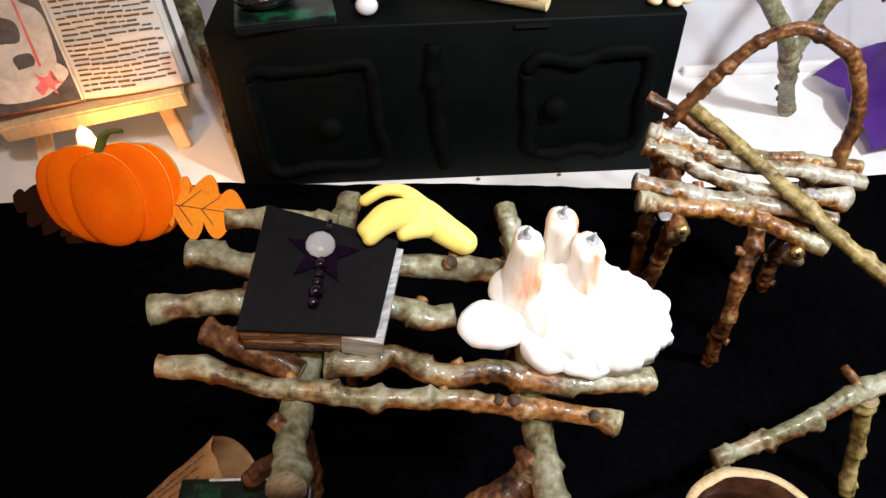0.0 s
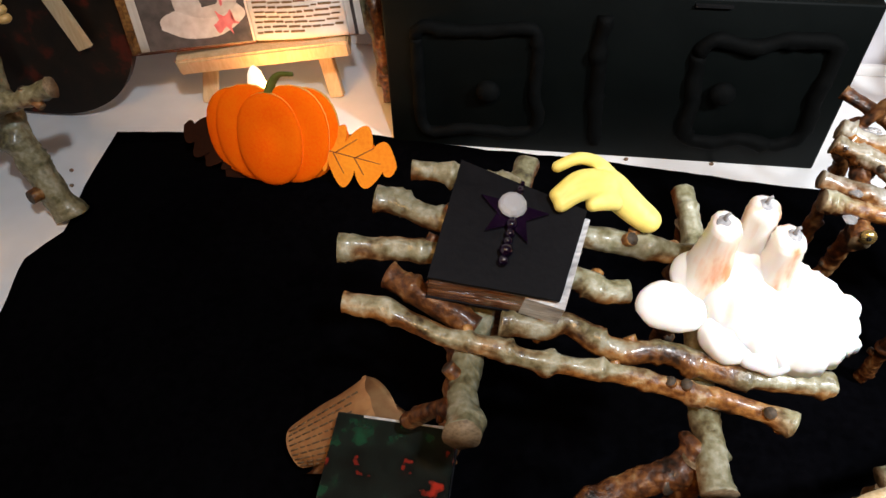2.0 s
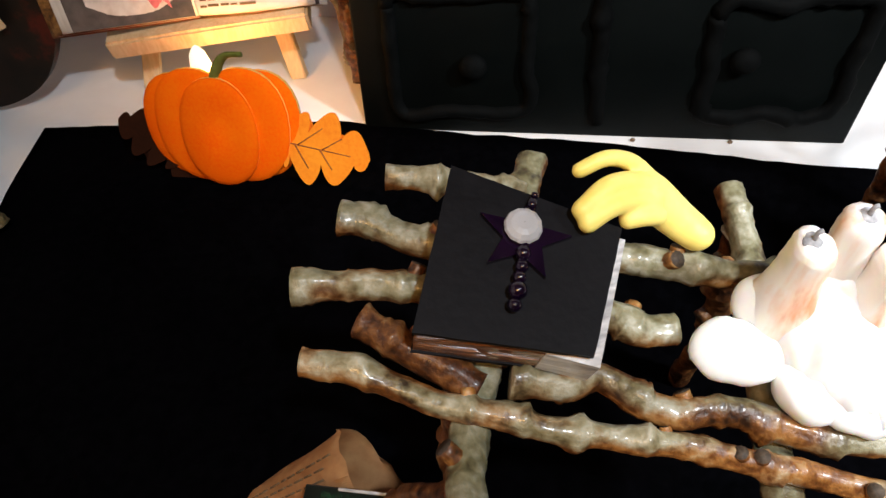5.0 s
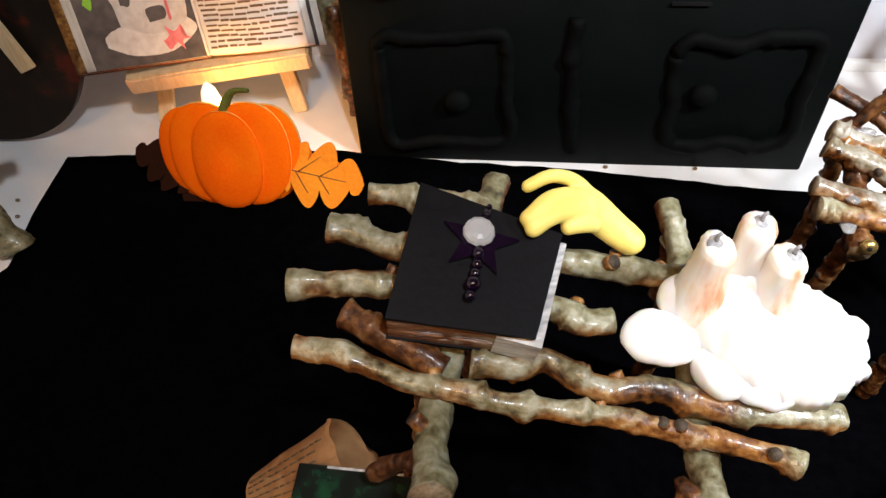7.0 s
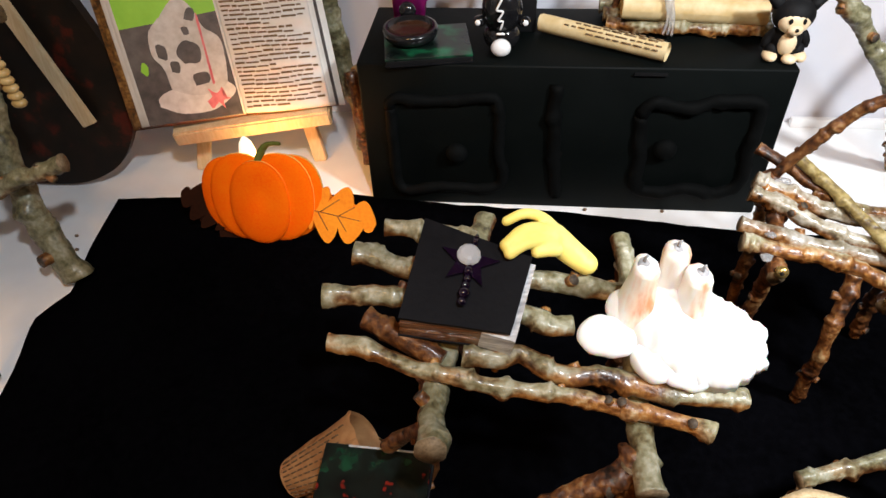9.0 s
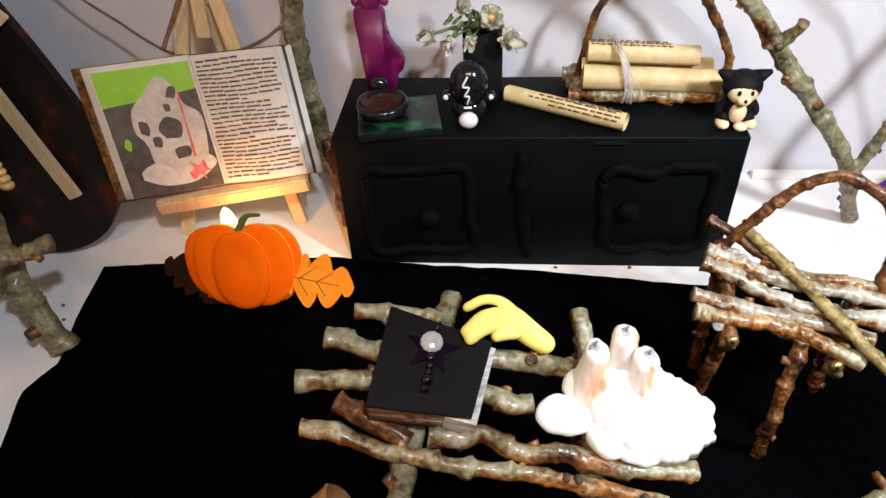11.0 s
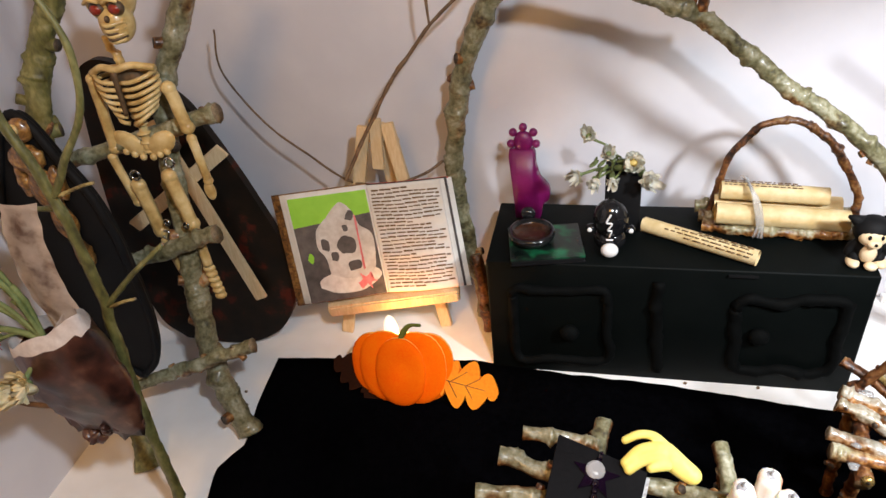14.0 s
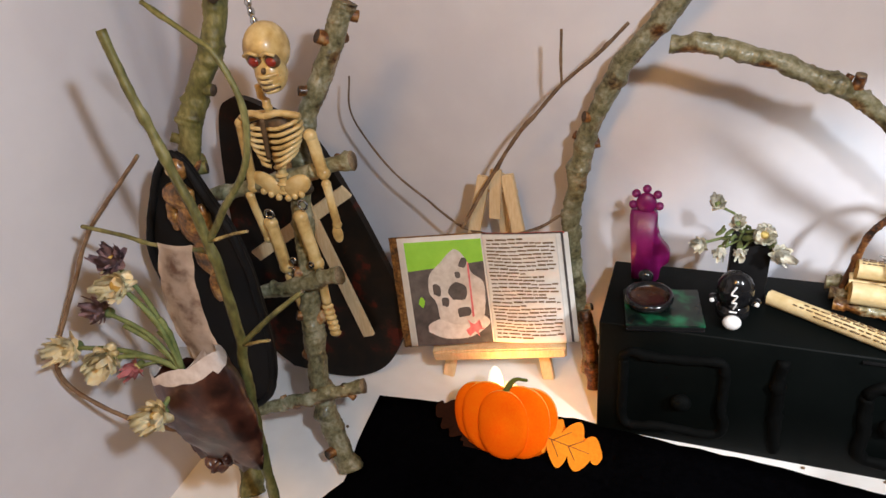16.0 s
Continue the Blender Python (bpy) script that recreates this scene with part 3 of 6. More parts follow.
in_book(book_slab(BT - 0.0016, BT, 1.0, 0.0002), cover_black, "front_cover", book)
in_book(book_slab(0.0, 0.0016, 0.99, 0.0002), cover_black, "back_cover", book)
for k in range(5):
    z = 0.0017 + (BT - 0.0034) * k / 5
    in_book(book_slab(z, z + (BT - 0.0034) / 5 - 0.0002, 0.965 + 0.012 * (k % 2), 0.0005), page_brown, "page_block", book, "glazed brown page edges")
bm = bmesh.new()
(ax0, ay0), (ax1, ay1) = quad[1], quad[2]
plate(bm, [(ax0 - 0.0110, ay0 + 0.0006), (ax0 - 0.0108, ay0 - 0.0012), (ax0 + 0.0026, ay0 - 0.0012), (ax1 + 0.0022, ay1 - 0.001), (ax1 - 0.0012, ay1 - 0.001), (ax0 - 0.0010, ay0 + 0.0010)], lambda u, v, w: V(u, v, 0.0016 + w), BT - 0.0052)
in_book(bm, page_silver, "fore_edge", book, "silver-white painted page edge")
SX, SY0 = -0.0010, 0.0075
bm = bmesh.new()
star = [(SX + (0.0125 if k % 2 == 0 else 0.0052) * math.sin(math.pi * k / 5), SY0 + (0.0115 if k % 2 == 0 else 0.0048) * math.cos(math.pi * k / 5)) for k in range(10)]
plate(bm, star, lambda u, v, w: V(u, v, BT + w), 0.0018)
in_book(bm, purple_dark, "star", book, "dark glossy purple star")
bm = bmesh.new()
for k, (x, y, r) in enumerate(((-0.0006, 0.0195, 0.0009), (-0.0008, 0.0165, 0.0013), (-0.0004, 0.0025, 0.0020), (0.0000, -0.0010, 0.0017), (0.0000, -0.0040, 0.0017), (0.0002, -0.0075, 0.0024), (0.0002, -0.0112, 0.0018))):
    ball(bm, (x, y, BT + 0.0018 + r * 0.5), r, u=14, v=10)
tube(bm, [(-0.0007, 0.0185, BT + 0.0016), (-0.0004, 0.004, BT + 0.0026), (0.0002, -0.0115, BT + 0.0012)], 0.0012, 0.0010, 0.001, 10)
in_book(bm, purple_dark, "dagger", book, "dark purple beaded dagger", True)
bm = bmesh.new()
lathe(bm, [(0.0001, 0.0), (0.0046, 0.0), (0.0050, 0.0008), (0.0046, 0.0017), (0.0034, 0.0026), (0.0020, 0.0030), (0.0001, 0.0031)], (-0.0018, 0.0095, BT + 0.0026), n=12)
in_book(bm, glass, "gem", book, "clear faceted round gem", False)

# yellow rubber toy palm resting on the book's corner
bm = bmesh.new()
tube(bm, [(-0.0195, 0.2045, 0.1425), (-0.0160, 0.2055, 0.1400), (-0.0100, 0.2045, 0.1350), (-0.0030, 0.2020, 0.1305)], 0.0068, 0.0052, 0.002, 18, 3, 0.05, flat=0.8)
ball(bm, (-0.0195, 0.2045, 0.1425), (0.0064, 0.0064, 0.0050))
ball(bm, (-0.0025, 0.2018, 0.1300), (0.0052, 0.0050, 0.0048))
for pts, r in (
    ([(-0.0170, 0.2095, 0.1430), (-0.0225, 0.2095, 0.1485), (-0.0300, 0.2060, 0.1530), (-0.0370, 0.2030, 0.1510)], 0.0027),
    ([(-0.0180, 0.2050, 0.1440), (-0.0240, 0.2015, 0.1485), (-0.0305, 0.1965, 0.1510), (-0.0365, 0.1905, 0.1490)], 0.0036),
    ([(-0.0180, 0.2010, 0.1425), (-0.0240, 0.1970, 0.1465), (-0.0300, 0.1920, 0.1485), (-0.0350, 0.1880, 0.1470)], 0.0034),
    ([(-0.0150, 0.1990, 0.1400), (-0.0200, 0.1955, 0.1425), (-0.0240, 0.1935, 0.1430)], 0.0032),
):
    tube(bm, pts, r * 1.0, r * 0.8, 0.002, 12, 4, 0.05)
    ball(bm, pts[-1], r * 0.8)
fused(single("toy_palm", bm, rubber_yellow, "yellow rubber toy palm with bent fingers, leaning on the black book", "toy"))

# candle cluster
wax = thing("candle_cluster", "three stubby wax candles melted into a lumpy white puddle", "candle")
bm = bmesh.new()
WC = V(0.0330, 0.1705, 0.1195)
rings = []
for k in range(19):
    f = k / 18
    row = []
    for j in range(96):
        a = 2 * math.pi * j / 96
        c, sn = math.cos(a), math.sin(a)
        R = 0.0255 + 0.0035 * c + 0.002 * noise.noise(V(c * 2, sn * 2, 3)) + (0.0014 * abs(math.sin(a * 24 + 4 * noise.noise(V(c * 4, sn * 4, 0)))) + 0.0022 * noise.noise(V(c * 7, sn * 7, 2)) if -2.4 < ((a + math.pi) % (2 * math.pi)) - math.pi < 1.7 else 0)
        r = R * math.sin(f * math.pi / 2) ** 0.9 if f < 1 else R
        x, y = WC.x + r * c * 1.07, WC.y + r * sn * 0.74
        h = 0.0135 * (1 - f**2.6) ** 0.7 + 0.0035 * noise.noise(V(x * 95, y * 95, 1)) * (1 - f**4) + 0.0012 * noise.noise(V(x * 330, y * 330, 4)) * (1 - f**3)
        h += 0.010 * math.exp(-(((x - 0.022) / 0.013) ** 2 + ((y - 0.176) / 0.008) ** 2)) * (1 - f**4)
        row.append(bm.verts.new((x, y, WC.z + max(0.0, h) + (0.0012 if k == 17 else 0))))
    rings.append(row)
for a, b in zip(rings, rings[1:]):
    for j in range(96):
        bm.faces.new((a[j], a[(j + 1) % 96], b[(j + 1) % 96], b[j]))
bm.faces.new(rings[-1])
bmesh.ops.remove_doubles(bm, verts=bm.verts, dist=0.00001)
part("wax_puddle", bm, wax_white, wax, "lumpy white melted wax with a ruffled edge")
for c, r in (((0.0005, 0.1655, 0.1235), (0.0120, 0.0090, 0.0050)), ((0.0190, 0.1580, 0.1225), (0.010, 0.0075, 0.0055)), ((0.0320, 0.1555, 0.1220), (0.011, 0.0065, 0.0055)), ((0.010, 0.178, 0.1255), (0.010, 0.008, 0.0075))):
    bm = bmesh.new()
    ball(bm, c, r, u=28, v=16)
    for w in bm.verts:
        w.co += V(1, 1, 1) * 0.0011 * noise.noise(w.co * 150)
        w.co.z = max(w.co.z, 0.1195)
    part("wax_drip", bm, wax_white, wax)
for k, (x, y, z, lean) in enumerate(((0.0125, 0.177, 0.1505, -0.001), (0.0245, 0.183, 0.1535, 0.000), (0.0325, 0.176, 0.1505, 0.001))):
    bm = bmesh.new()
    H = z + 0.003 - 0.122
    lathe(bm, [(0.0001, 0.0), (0.0105, 0.0), (0.0092, 0.006), (0.0074, 0.013), (0.0061, 0.020), (0.0056, H - 0.006), (0.0054, H - 0.003), (0.0046, H - 0.001), (0.0028, H), (0.0001, H + 0.0002)], (x, y, 0.122), n=28)
    bmesh.ops.subdivide_edges(bm, edges=[e for e in bm.edges if abs(e.verts[0].co.z - e.verts[1].co.z) > 0.002], cuts=3)
    for w in bm.verts:
        d = V(w.co.x - x, w.co.y - y, 0)
        w.co += d.normalized() * (0.0008 * noise.noise(V(w.co.x * 220, w.co.y * 220, w.co.z * 60 + k)) + 0.0004 * noise.noise(w.co * 500)) if d.length > 0.001 else V(0, 0, 0)
    c = part("candle", bm, wax_candle, wax, "cream candle with orange drips")
    bm = bmesh.new()
    ball(bm, (x + lean, y, z + 0.0026), (0.0026, 0.0025, 0.0009))
    for w in bm.verts:
        w.co += V(1, 1, 0) * 0.0006 * noise.noise(w.co * 500)
    tube(bm, [(x + lean, y, z + 0.003), (x + lean, y, z + 0.0055), (x + lean + 0.001, y, z + 0.0065)], 0.0007, 0.0005, 0.001, 6)
    part("wick", bm, soot, c, "sooty grey wick and burnt hollow")

# the cluster follows the slope of the tabletop
for o in wax.children_recursive:
    for w in o.data.vertices:
        x, y = w.co.x + 0.0050, w.co.y + 0.0045
        w.co = V(x, y, w.co.z - 0.119 + 0.131 - 0.12 * (x + 0.111) + 0.25 * (y - 0.177))

# ---- felt pumpkin ----
pump = thing("felt_pumpkin", "orange layered felt pumpkin with green stem and oak leaves", "pumpkin decoration")
PX, PY = -0.2130, 0.345


def lobe(name, x, y, w, h, lean, zc, thick=0.0055):
    bm = bmesh.new()
    n, m = 28, 5
    rings = []
    for k in range(m + 1):
        f = k / m
        s, d = math.cos(f * math.pi / 2) ** 0.55, math.sin(f * math.pi / 2)
        ring = []
        for j in range(n):
            a = 2 * math.pi * j / n
            ca, sa = math.cos(a), math.sin(a)
            px = w * s * math.copysign(abs(ca) ** 0.92, ca)
            pz = h * s * math.copysign(abs(sa) ** 0.90, sa)
            dip = -0.004 * math.exp(-((px / (w * 0.35)) ** 2)) if sa > 0 and w > 0.03 else 0
            ring.append(bm.verts.new((x + px + lean * pz, y - thick * d, zc + pz + dip * s)))
        rings.append(ring)
    for a, b in zip(rings, rings[1:]):
        for j in range(n):
            bm.faces.new((a[j], a[(j + 1) % n], b[(j + 1) % n], b[j]))
    bm.faces.new(rings[-1])
    back = [bm.verts.new(v.co + V(0, 0.0025, 0)) for v in rings[0]]
    for j in range(n):
        f = bm.faces.new((rings[0][j], back[j], back[(j + 1) % n], rings[0][(j + 1) % n]))
        f.material_index = 1
    f = bm.faces.new(back[::-1])
    return part(name, bm, [felt_orange, felt_edge], pump)


lobe("felt_lobe", PX - 0.0225, PY + 0.005, 0.0245, 0.0350, -0.06, 0.0405, 0.0040)
lobe("felt_lobe", PX + 0.0225, PY + 0.005, 0.0240, 0.0365, 0.06, 0.0420, 0.0040)
lobe("felt_lobe", PX - 0.0125, PY + 0.001, 0.0260, 0.0380, -0.03, 0.0420, 0.0040)
lobe("felt_lobe", PX + 0.0145, PY + 0.001, 0.0265, 0.0385, 0.03, 0.0425, 0.0040)
lobe("felt_lobe", PX + 0.0005, PY - 0.003, 0.0230, 0.0365, 0.0, 0.0395, 0.0045)
bm = bmesh.new()
tube(bm, [(PX + 0.001, PY + 0.001, 0.068), (PX + 0.0035, PY, 0.080), (PX + 0.010, PY - 0.001, 0.089), (PX + 0.020, PY - 0.002, 0.0905)], 0.0042, 0.0024, 0.002, 12, 3, 0.12, flat=0.6)
part("stem", bm, felt_green, pump, "curved olive felt stem")


def oak_leaf(name, place, turn, length, width, material, lobes=4, tilt=-8.0, label="", veins=None):
    m = Matrix.Translation(place) @ Euler((radians(90 + tilt), 0, 0)).to_matrix().to_4x4() @ Matrix.Rotation(radians(turn), 4, "Z")
    up, low = [], []
    for k in range(61):
        t = k / 60
        env = width * math.sin(math.pi * min(1, t * 0.80 + 0.16)) ** 0.8 * min(1, t / 0.06, (1.0001 - t) / 0.03) ** 0.5
        for line, lag, way in ((up, 0.0, 1), (low, 0.45, -1)):
            lump = abs(math.sin(math.pi * (lobes * t + lag))) ** 0.65
            line.append((t * length + 0.10 * length * lump * (1 - t), way * env * (0.38 + 0.62 * lump)))
    bm = bmesh.new()
    plate(bm, up + low[1:-1][::-1], lambda u, v, w: m @ V(u, v, w), 0.0016)
    leaf = part(name, bm, material, pump, label, False)
    if veins:
        for a, b in (((0.0, 0), (0.8, 0)), ((0.25, 0), (0.47, 0.55)), ((0.22, 0), (0.40, -0.55)), ((0.5, 0), (0.68, 0.4)), ((0.48, 0), (0.64, -0.45))):
            bm = bmesh.new()
            tube(bm, [m @ V(a[0] * length, a[1] * width, 0.0017), m @ V(b[0] * length, b[1] * width, 0.0017)], 0.00045, 0.0003, 0.004, 6)
            part("vein", bm, veins, leaf)
    return leaf


oak_leaf("leaf", (PX + 0.030, PY + 0.004, 0.034), -12, 0.058, 0.0255, felt_leaf, lobes=3, label="bright orange oak leaf with brown veins", veins=vein_brown)
oak_leaf("leaf", (PX - 0.022, PY + 0.005, 0.018), 150, 0.050, 0.0200, felt_brown, label="dark brown oak leaf")
oak_leaf("leaf", (PX - 0.010, PY + 0.006, 0.012), 205, 0.034, 0.0150, felt_brown, lobes=3, label="dark brown oak leaf")

for o in pump.children_recursive:
    o.data.transform(Matrix.Translation((PX, PY, 0)) @ Matrix.Rotation(radians(-17), 4, "X") @ Matrix.Diagonal((0.95, 1, 0.86, 1)) @ Matrix.Translation((-PX, -PY, 0)))

# tealight behind the pumpkin
tea = thing("tealight", "small white battery tealight glowing behind the pumpkin", "tealight")
bm = bmesh.new()
lathe(bm, [(0.0005, 0.0), (0.0185, 0.0), (0.019, 0.002), (0.019, 0.034), (0.017, 0.0355), (0.0005, 0.0335)], (-0.222, 0.385, 0.0), n=32)
part("cup", bm, white_gloss, tea)
bm = bmesh.new()
lathe(bm, [(0.0004, -0.022), (0.004, -0.02), (0.0062, -0.008), (0.0058, 0.0), (0.0045, 0.007), (0.0022, 0.011), (0.0003, 0.0125)], (-0.2265, 0.383, 0.0560), n=16)
part("flame", bm, flame_mat, tea, "glowing white plastic flame")

# ---- stick bench with hoop back ----
bench = thing("stick_bench", "rustic bench of peeling bark sticks with a bent hoop back", "bench")
for k, (pts, r, m) in enumerate((
    ([(0.0784, 0.2509, 0.1035), (0.0966, 0.2485, 0.1005), (0.1201, 0.2474, 0.0975), (0.1419, 0.2401, 0.0925), (0.160, 0.230, 0.0885)], 0.0046, bark),
    ([(0.0786, 0.2600, 0.1070), (0.0983, 0.2562, 0.1035), (0.1214, 0.2526, 0.0995), (0.1499, 0.2489, 0.0950), (0.168, 0.243, 0.092)], 0.0044, bark_wet),
    ([(0.0868, 0.2783, 0.1134), (0.1043, 0.2712, 0.1090), (0.1234, 0.2604, 0.1032), (0.1517, 0.2547, 0.0979), (0.1797, 0.2562, 0.095)], 0.0048, bark_wet),
    ([(0.0890, 0.2850, 0.1150), (0.1087, 0.2784, 0.1109), (0.1289, 0.2711, 0.1060), (0.1615, 0.2685, 0.1013), (0.1895, 0.2641, 0.0964)], 0.0046, bark_wet),
    ([(0.0935, 0.3051, 0.1225), (0.1071, 0.2963, 0.1180), (0.1212, 0.2845, 0.1124), (0.1338, 0.2791, 0.1090)], 0.0034, bark_brown),
    ([(0.120, 0.2850, 0.1090), (0.1382, 0.2765, 0.1060), (0.1634, 0.2757, 0.1025), (0.1909, 0.2727, 0.0985)], 0.0042, bark),
)):
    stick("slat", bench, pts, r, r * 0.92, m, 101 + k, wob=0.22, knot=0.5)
stick("crossbar", bench, [(0.0940, 0.2360, 0.0935), (0.0980, 0.2600, 0.0975), (0.1020, 0.2980, 0.1105)], 0.0045, material=bark_brown, seed=111)
stick("crossbar", bench, [(0.1470, 0.2310, 0.0820), (0.1600, 0.2500, 0.0850), (0.1720, 0.2780, 0.0930)], 0.0045, material=bark_brown, seed=112)
stick("hoop", bench, [(0.101, 0.294, 0.110), (0.1135, 0.2912, 0.1355), (0.1225, 0.289, 0.150), (0.131, 0.286, 0.161), (0.1445, 0.283, 0.1665), (0.157, 0.2798, 0.1625), (0.169, 0.277, 0.153), (0.177, 0.275, 0.135), (0.180, 0.274, 0.119), (0.180, 0.274, 0.099)], 0.0030, 0.0038, bark_brown, 113, knots=8, spurs=2)
stick("leg", bench, [(0.1330, 0.2420, 0.092), (0.1275, 0.2310, 0.070), (0.1265, 0.2270, 0.045), (0.1290, 0.2330, 0.003)], 0.0042, 0.0034, bark_brown, 114)
stick("leg", bench, [(0.0960, 0.2470, 0.095), (0.0975, 0.2560, 0.05), (0.0960, 0.2620, 0.003)], 0.0042, 0.0036, bark_brown, 115)
stick("leg", bench, [(0.1020, 0.2950, 0.109), (0.1060, 0.3000, 0.003)], 0.0042, 0.0036, bark_brown, 116)
stick("leg", bench, [(0.1710, 0.2750, 0.092), (0.1760, 0.2830, 0.003)], 0.0042, 0.0036, bark_brown, 117)
stick("diagonal_pole", bench, [(0.1120, 0.2949, 0.1225), (0.1279, 0.2757, 0.1150), (0.1472, 0.2491, 0.1046), (0.1618, 0.2293, 0.0963), (0.1800, 0.2090, 0.0875)], 0.0032, 0.0036, bark_yellow, 118, knots=6, wob=0.12, spurs=2, label="straight yellow-green pole laid across the seat")
for x, y, z in ((0.0950, 0.2350, 0.0985), (0.1480, 0.2305, 0.0860)):
    bm = bmesh.new()
    m = Euler((radians(70), 0, radians(-15))).to_matrix()
    lathe(bm, [(0.0002, 0.0022), (0.0012, 0.0024), (0.0030, 0.0012), (0.0034, 0.0), (0.0030, -0.001), (0.0012, -0.0014), (0.001, -0.008), (0.0002, -0.009)], (x, y, z), n=18, axis=m)
    sc = part("screw", bm, brass, bench, "shiny brass screw head")
    bm = bmesh.new()
    lathe(bm, [(0.0002, 0.0027), (0.0010, 0.0027), (0.0010, 0.0020)], (x, y, z), n=8, axis=m)
    part("screw_recess", bm, matt_black, sc)
for k, (x, y, z) in enumerate(((0.1030, 0.2850, 0.1150), (0.0930, 0.2545, 0.1060), (0.0900, 0.2450, 0.1000), (0.1430, 0.2400, 0.0930), (0.1600, 0.2540, 0.1000))):
    bm = bmesh.new()
    ball(bm, (x, y, z), (0.0045, 0.0032, 0.0014), u=12, v=8, rot=(0, 0, 40 * k))
    for w in bm.verts:
        w.co += V(1, 1, 1) * 0.0008 * noise.noise(w.co * 300)
    part("glue_blob", bm, cellophane, bench, "clear hardened glue blob")

# ---- stick stand with cork ring at the front ----
stand = thing("stick_stand", "lichen-grey branch propped on a thin peeled leg", "branch stand")
stick("branch", stand, [(0.091, 0.148, 0.060), (0.113, 0.154, 0.060), (0.134, 0.163, 0.060), (0.151, 0.170, 0.060), (0.173, 0.177, 0.061), (0.235, 0.195, 0.064)], 0.0036, 0.0052, bark_grey, 121)
stick("side_shoot", stand, [(0.160, 0.173, 0.062), (0.156, 0.184, 0.064)], 0.0024, 0.0018, bark_grey, 122, knots=1)
stick("leg", stand, [(0.162, 0.172, 0.059), (0.164, 0.168, 0.045), (0.167, 0.165, 0.026), (0.168, 0.158, 0.003)], 0.0040, 0.0034, bark_yellow, 123)
stick("leg", stand, [(0.222, 0.188, 0.064), (0.228, 0.190, 0.003)], 0.0044, 0.0040, bark_grey, 124)
stick("leg", stand, [(0.094, 0.146, 0.056), (0.096, 0.152, 0.003)], 0.0036, 0.0034, bark_grey, 125)
ring = thing("bark_ring", "hollow ring of pale cut bark, open at the top", "bark ring")
bm = bmesh.new()
n = 48
prof = []
for k in range(n):
    a = 2 * math.pi * k / n
    c, s = math.cos(a), math.sin(a)
    w = 0.0022 + 0.0022 * max(0, math.sin(a)) + 0.0006 * noise.noise(V(c * 3, s * 3, 1))
    r = 0.0265 + 0.001 * noise.noise(V(c * 2, s * 2, 4))
    prof.append([bm.verts.new((0.098 + (r + d * w) * c, 0.1195 + (r + d * w) * s * 0.96, z)) for d, z in ((0, 0.0026), (0, 0.058), (-1, 0.0585), (-1, 0.0026))])
for k in range(n):
    a, b = prof[k], prof[(k + 1) % n]
    for j in range(4):
        f = bm.faces.new((a[j], b[j], b[(j + 1) % 4], a[(j + 1) % 4]))
        f.material_index = {0: 0, 1: 1, 2: 2, 3: 0}[j]
part("wall", bm, [bark_brown, cut_wood, bowl_inside], ring)

# ---- dark booklet and paper roll under the table ----
bk = thing("dark_booklet", "small black booklet mottled green and red, lying under the table", "book")
M2 = Matrix.Translation((-0.0915, 0.132, 0.0)) @ Euler((radians(8), 0, radians(-2))).to_matrix().to_4x4()
for name, c, s, m in (("front_cover", (0, 0, 0.0525), (0.050, 0.054, 0.002), green_red), ("pages", (0, 0, 0.0475), (0.048, 0.052, 0.008), page_silver), ("back_cover", (0, 0, 0.0425), (0.050, 0.054, 0.002), gloss_black)):
    bm = bmesh.new()
    box(bm, c, s, bevel=0.0005)
    bmesh.ops.transform(bm, matrix=M2, verts=bm.verts)
    part("page_block" if name == "pages" else name, bm, m, bk, smooth=False)
# thin bright bar modelled in place of the gloss on the back edge
bm = bmesh.new()
box(bm, (0.003, 0.0262, 0.0538), (0.034, 0.0010, 0.0006), bevel=0.0002)
bmesh.ops.transform(bm, matrix=M2, verts=bm.verts)
part("worn_edge", bm, page_silver, bk, "silvery strip standing in for the highlight along the cover edge")
stump = bmesh.new()
tube(stump, [(-0.090, 0.125, 0.002), (-0.090, 0.125, 0.022), (-0.090, 0.124, 0.040)], 0.018, 0.017, 0.003, 20, 8, 0.15, 4, 0.2, 0, 1)
single("log_slice", stump, [bark_brown, cut_wood], "short dark log block carrying the booklet", "log")

roll = thing("paper_cone", "tan printed paper rolled into a loose crumpled cone", "paper roll")
bm = bmesh.new()
A, D = V(-0.140, 0.155, 0.015), V(-0.100, 0.163, 0.036)
ax = (D - A).normalized()
s1 = ax.cross(V(0, 0, 1)).normalized()
s2 = s1.cross(ax)
grid = []
for k in range(15):
    u = k / 14
    row = []
    for j in range(29):
        a = -0.6 + 6.6 * j / 28
        r = (0.0095 + 0.0085 * u) * (1 + 0.05 * a) + 0.0009 * noise.noise(V(u * 3, a, 2))
        e = (0.006 * math.sin(a * 1.5) + 0.004 * noise.noise(V(a * 2, 0, 4))) * (1 if k == 14 else 0)
        row.append(bm.verts.new(A.lerp(D, u) + ax * e + (s1 * math.cos(a) + s2 * math.sin(a)) * r))
    grid.append(row)
for a, b in zip(grid, grid[1:]):
    for j in range(28):
        bm.faces.new((a[j], a[j + 1], b[j + 1], b[j]))
bmesh.ops.solidify(bm, geom=bm.faces[:], thickness=0.0005)
part("sheet", bm, paper_tan, roll)
rnd = random.Random(9)
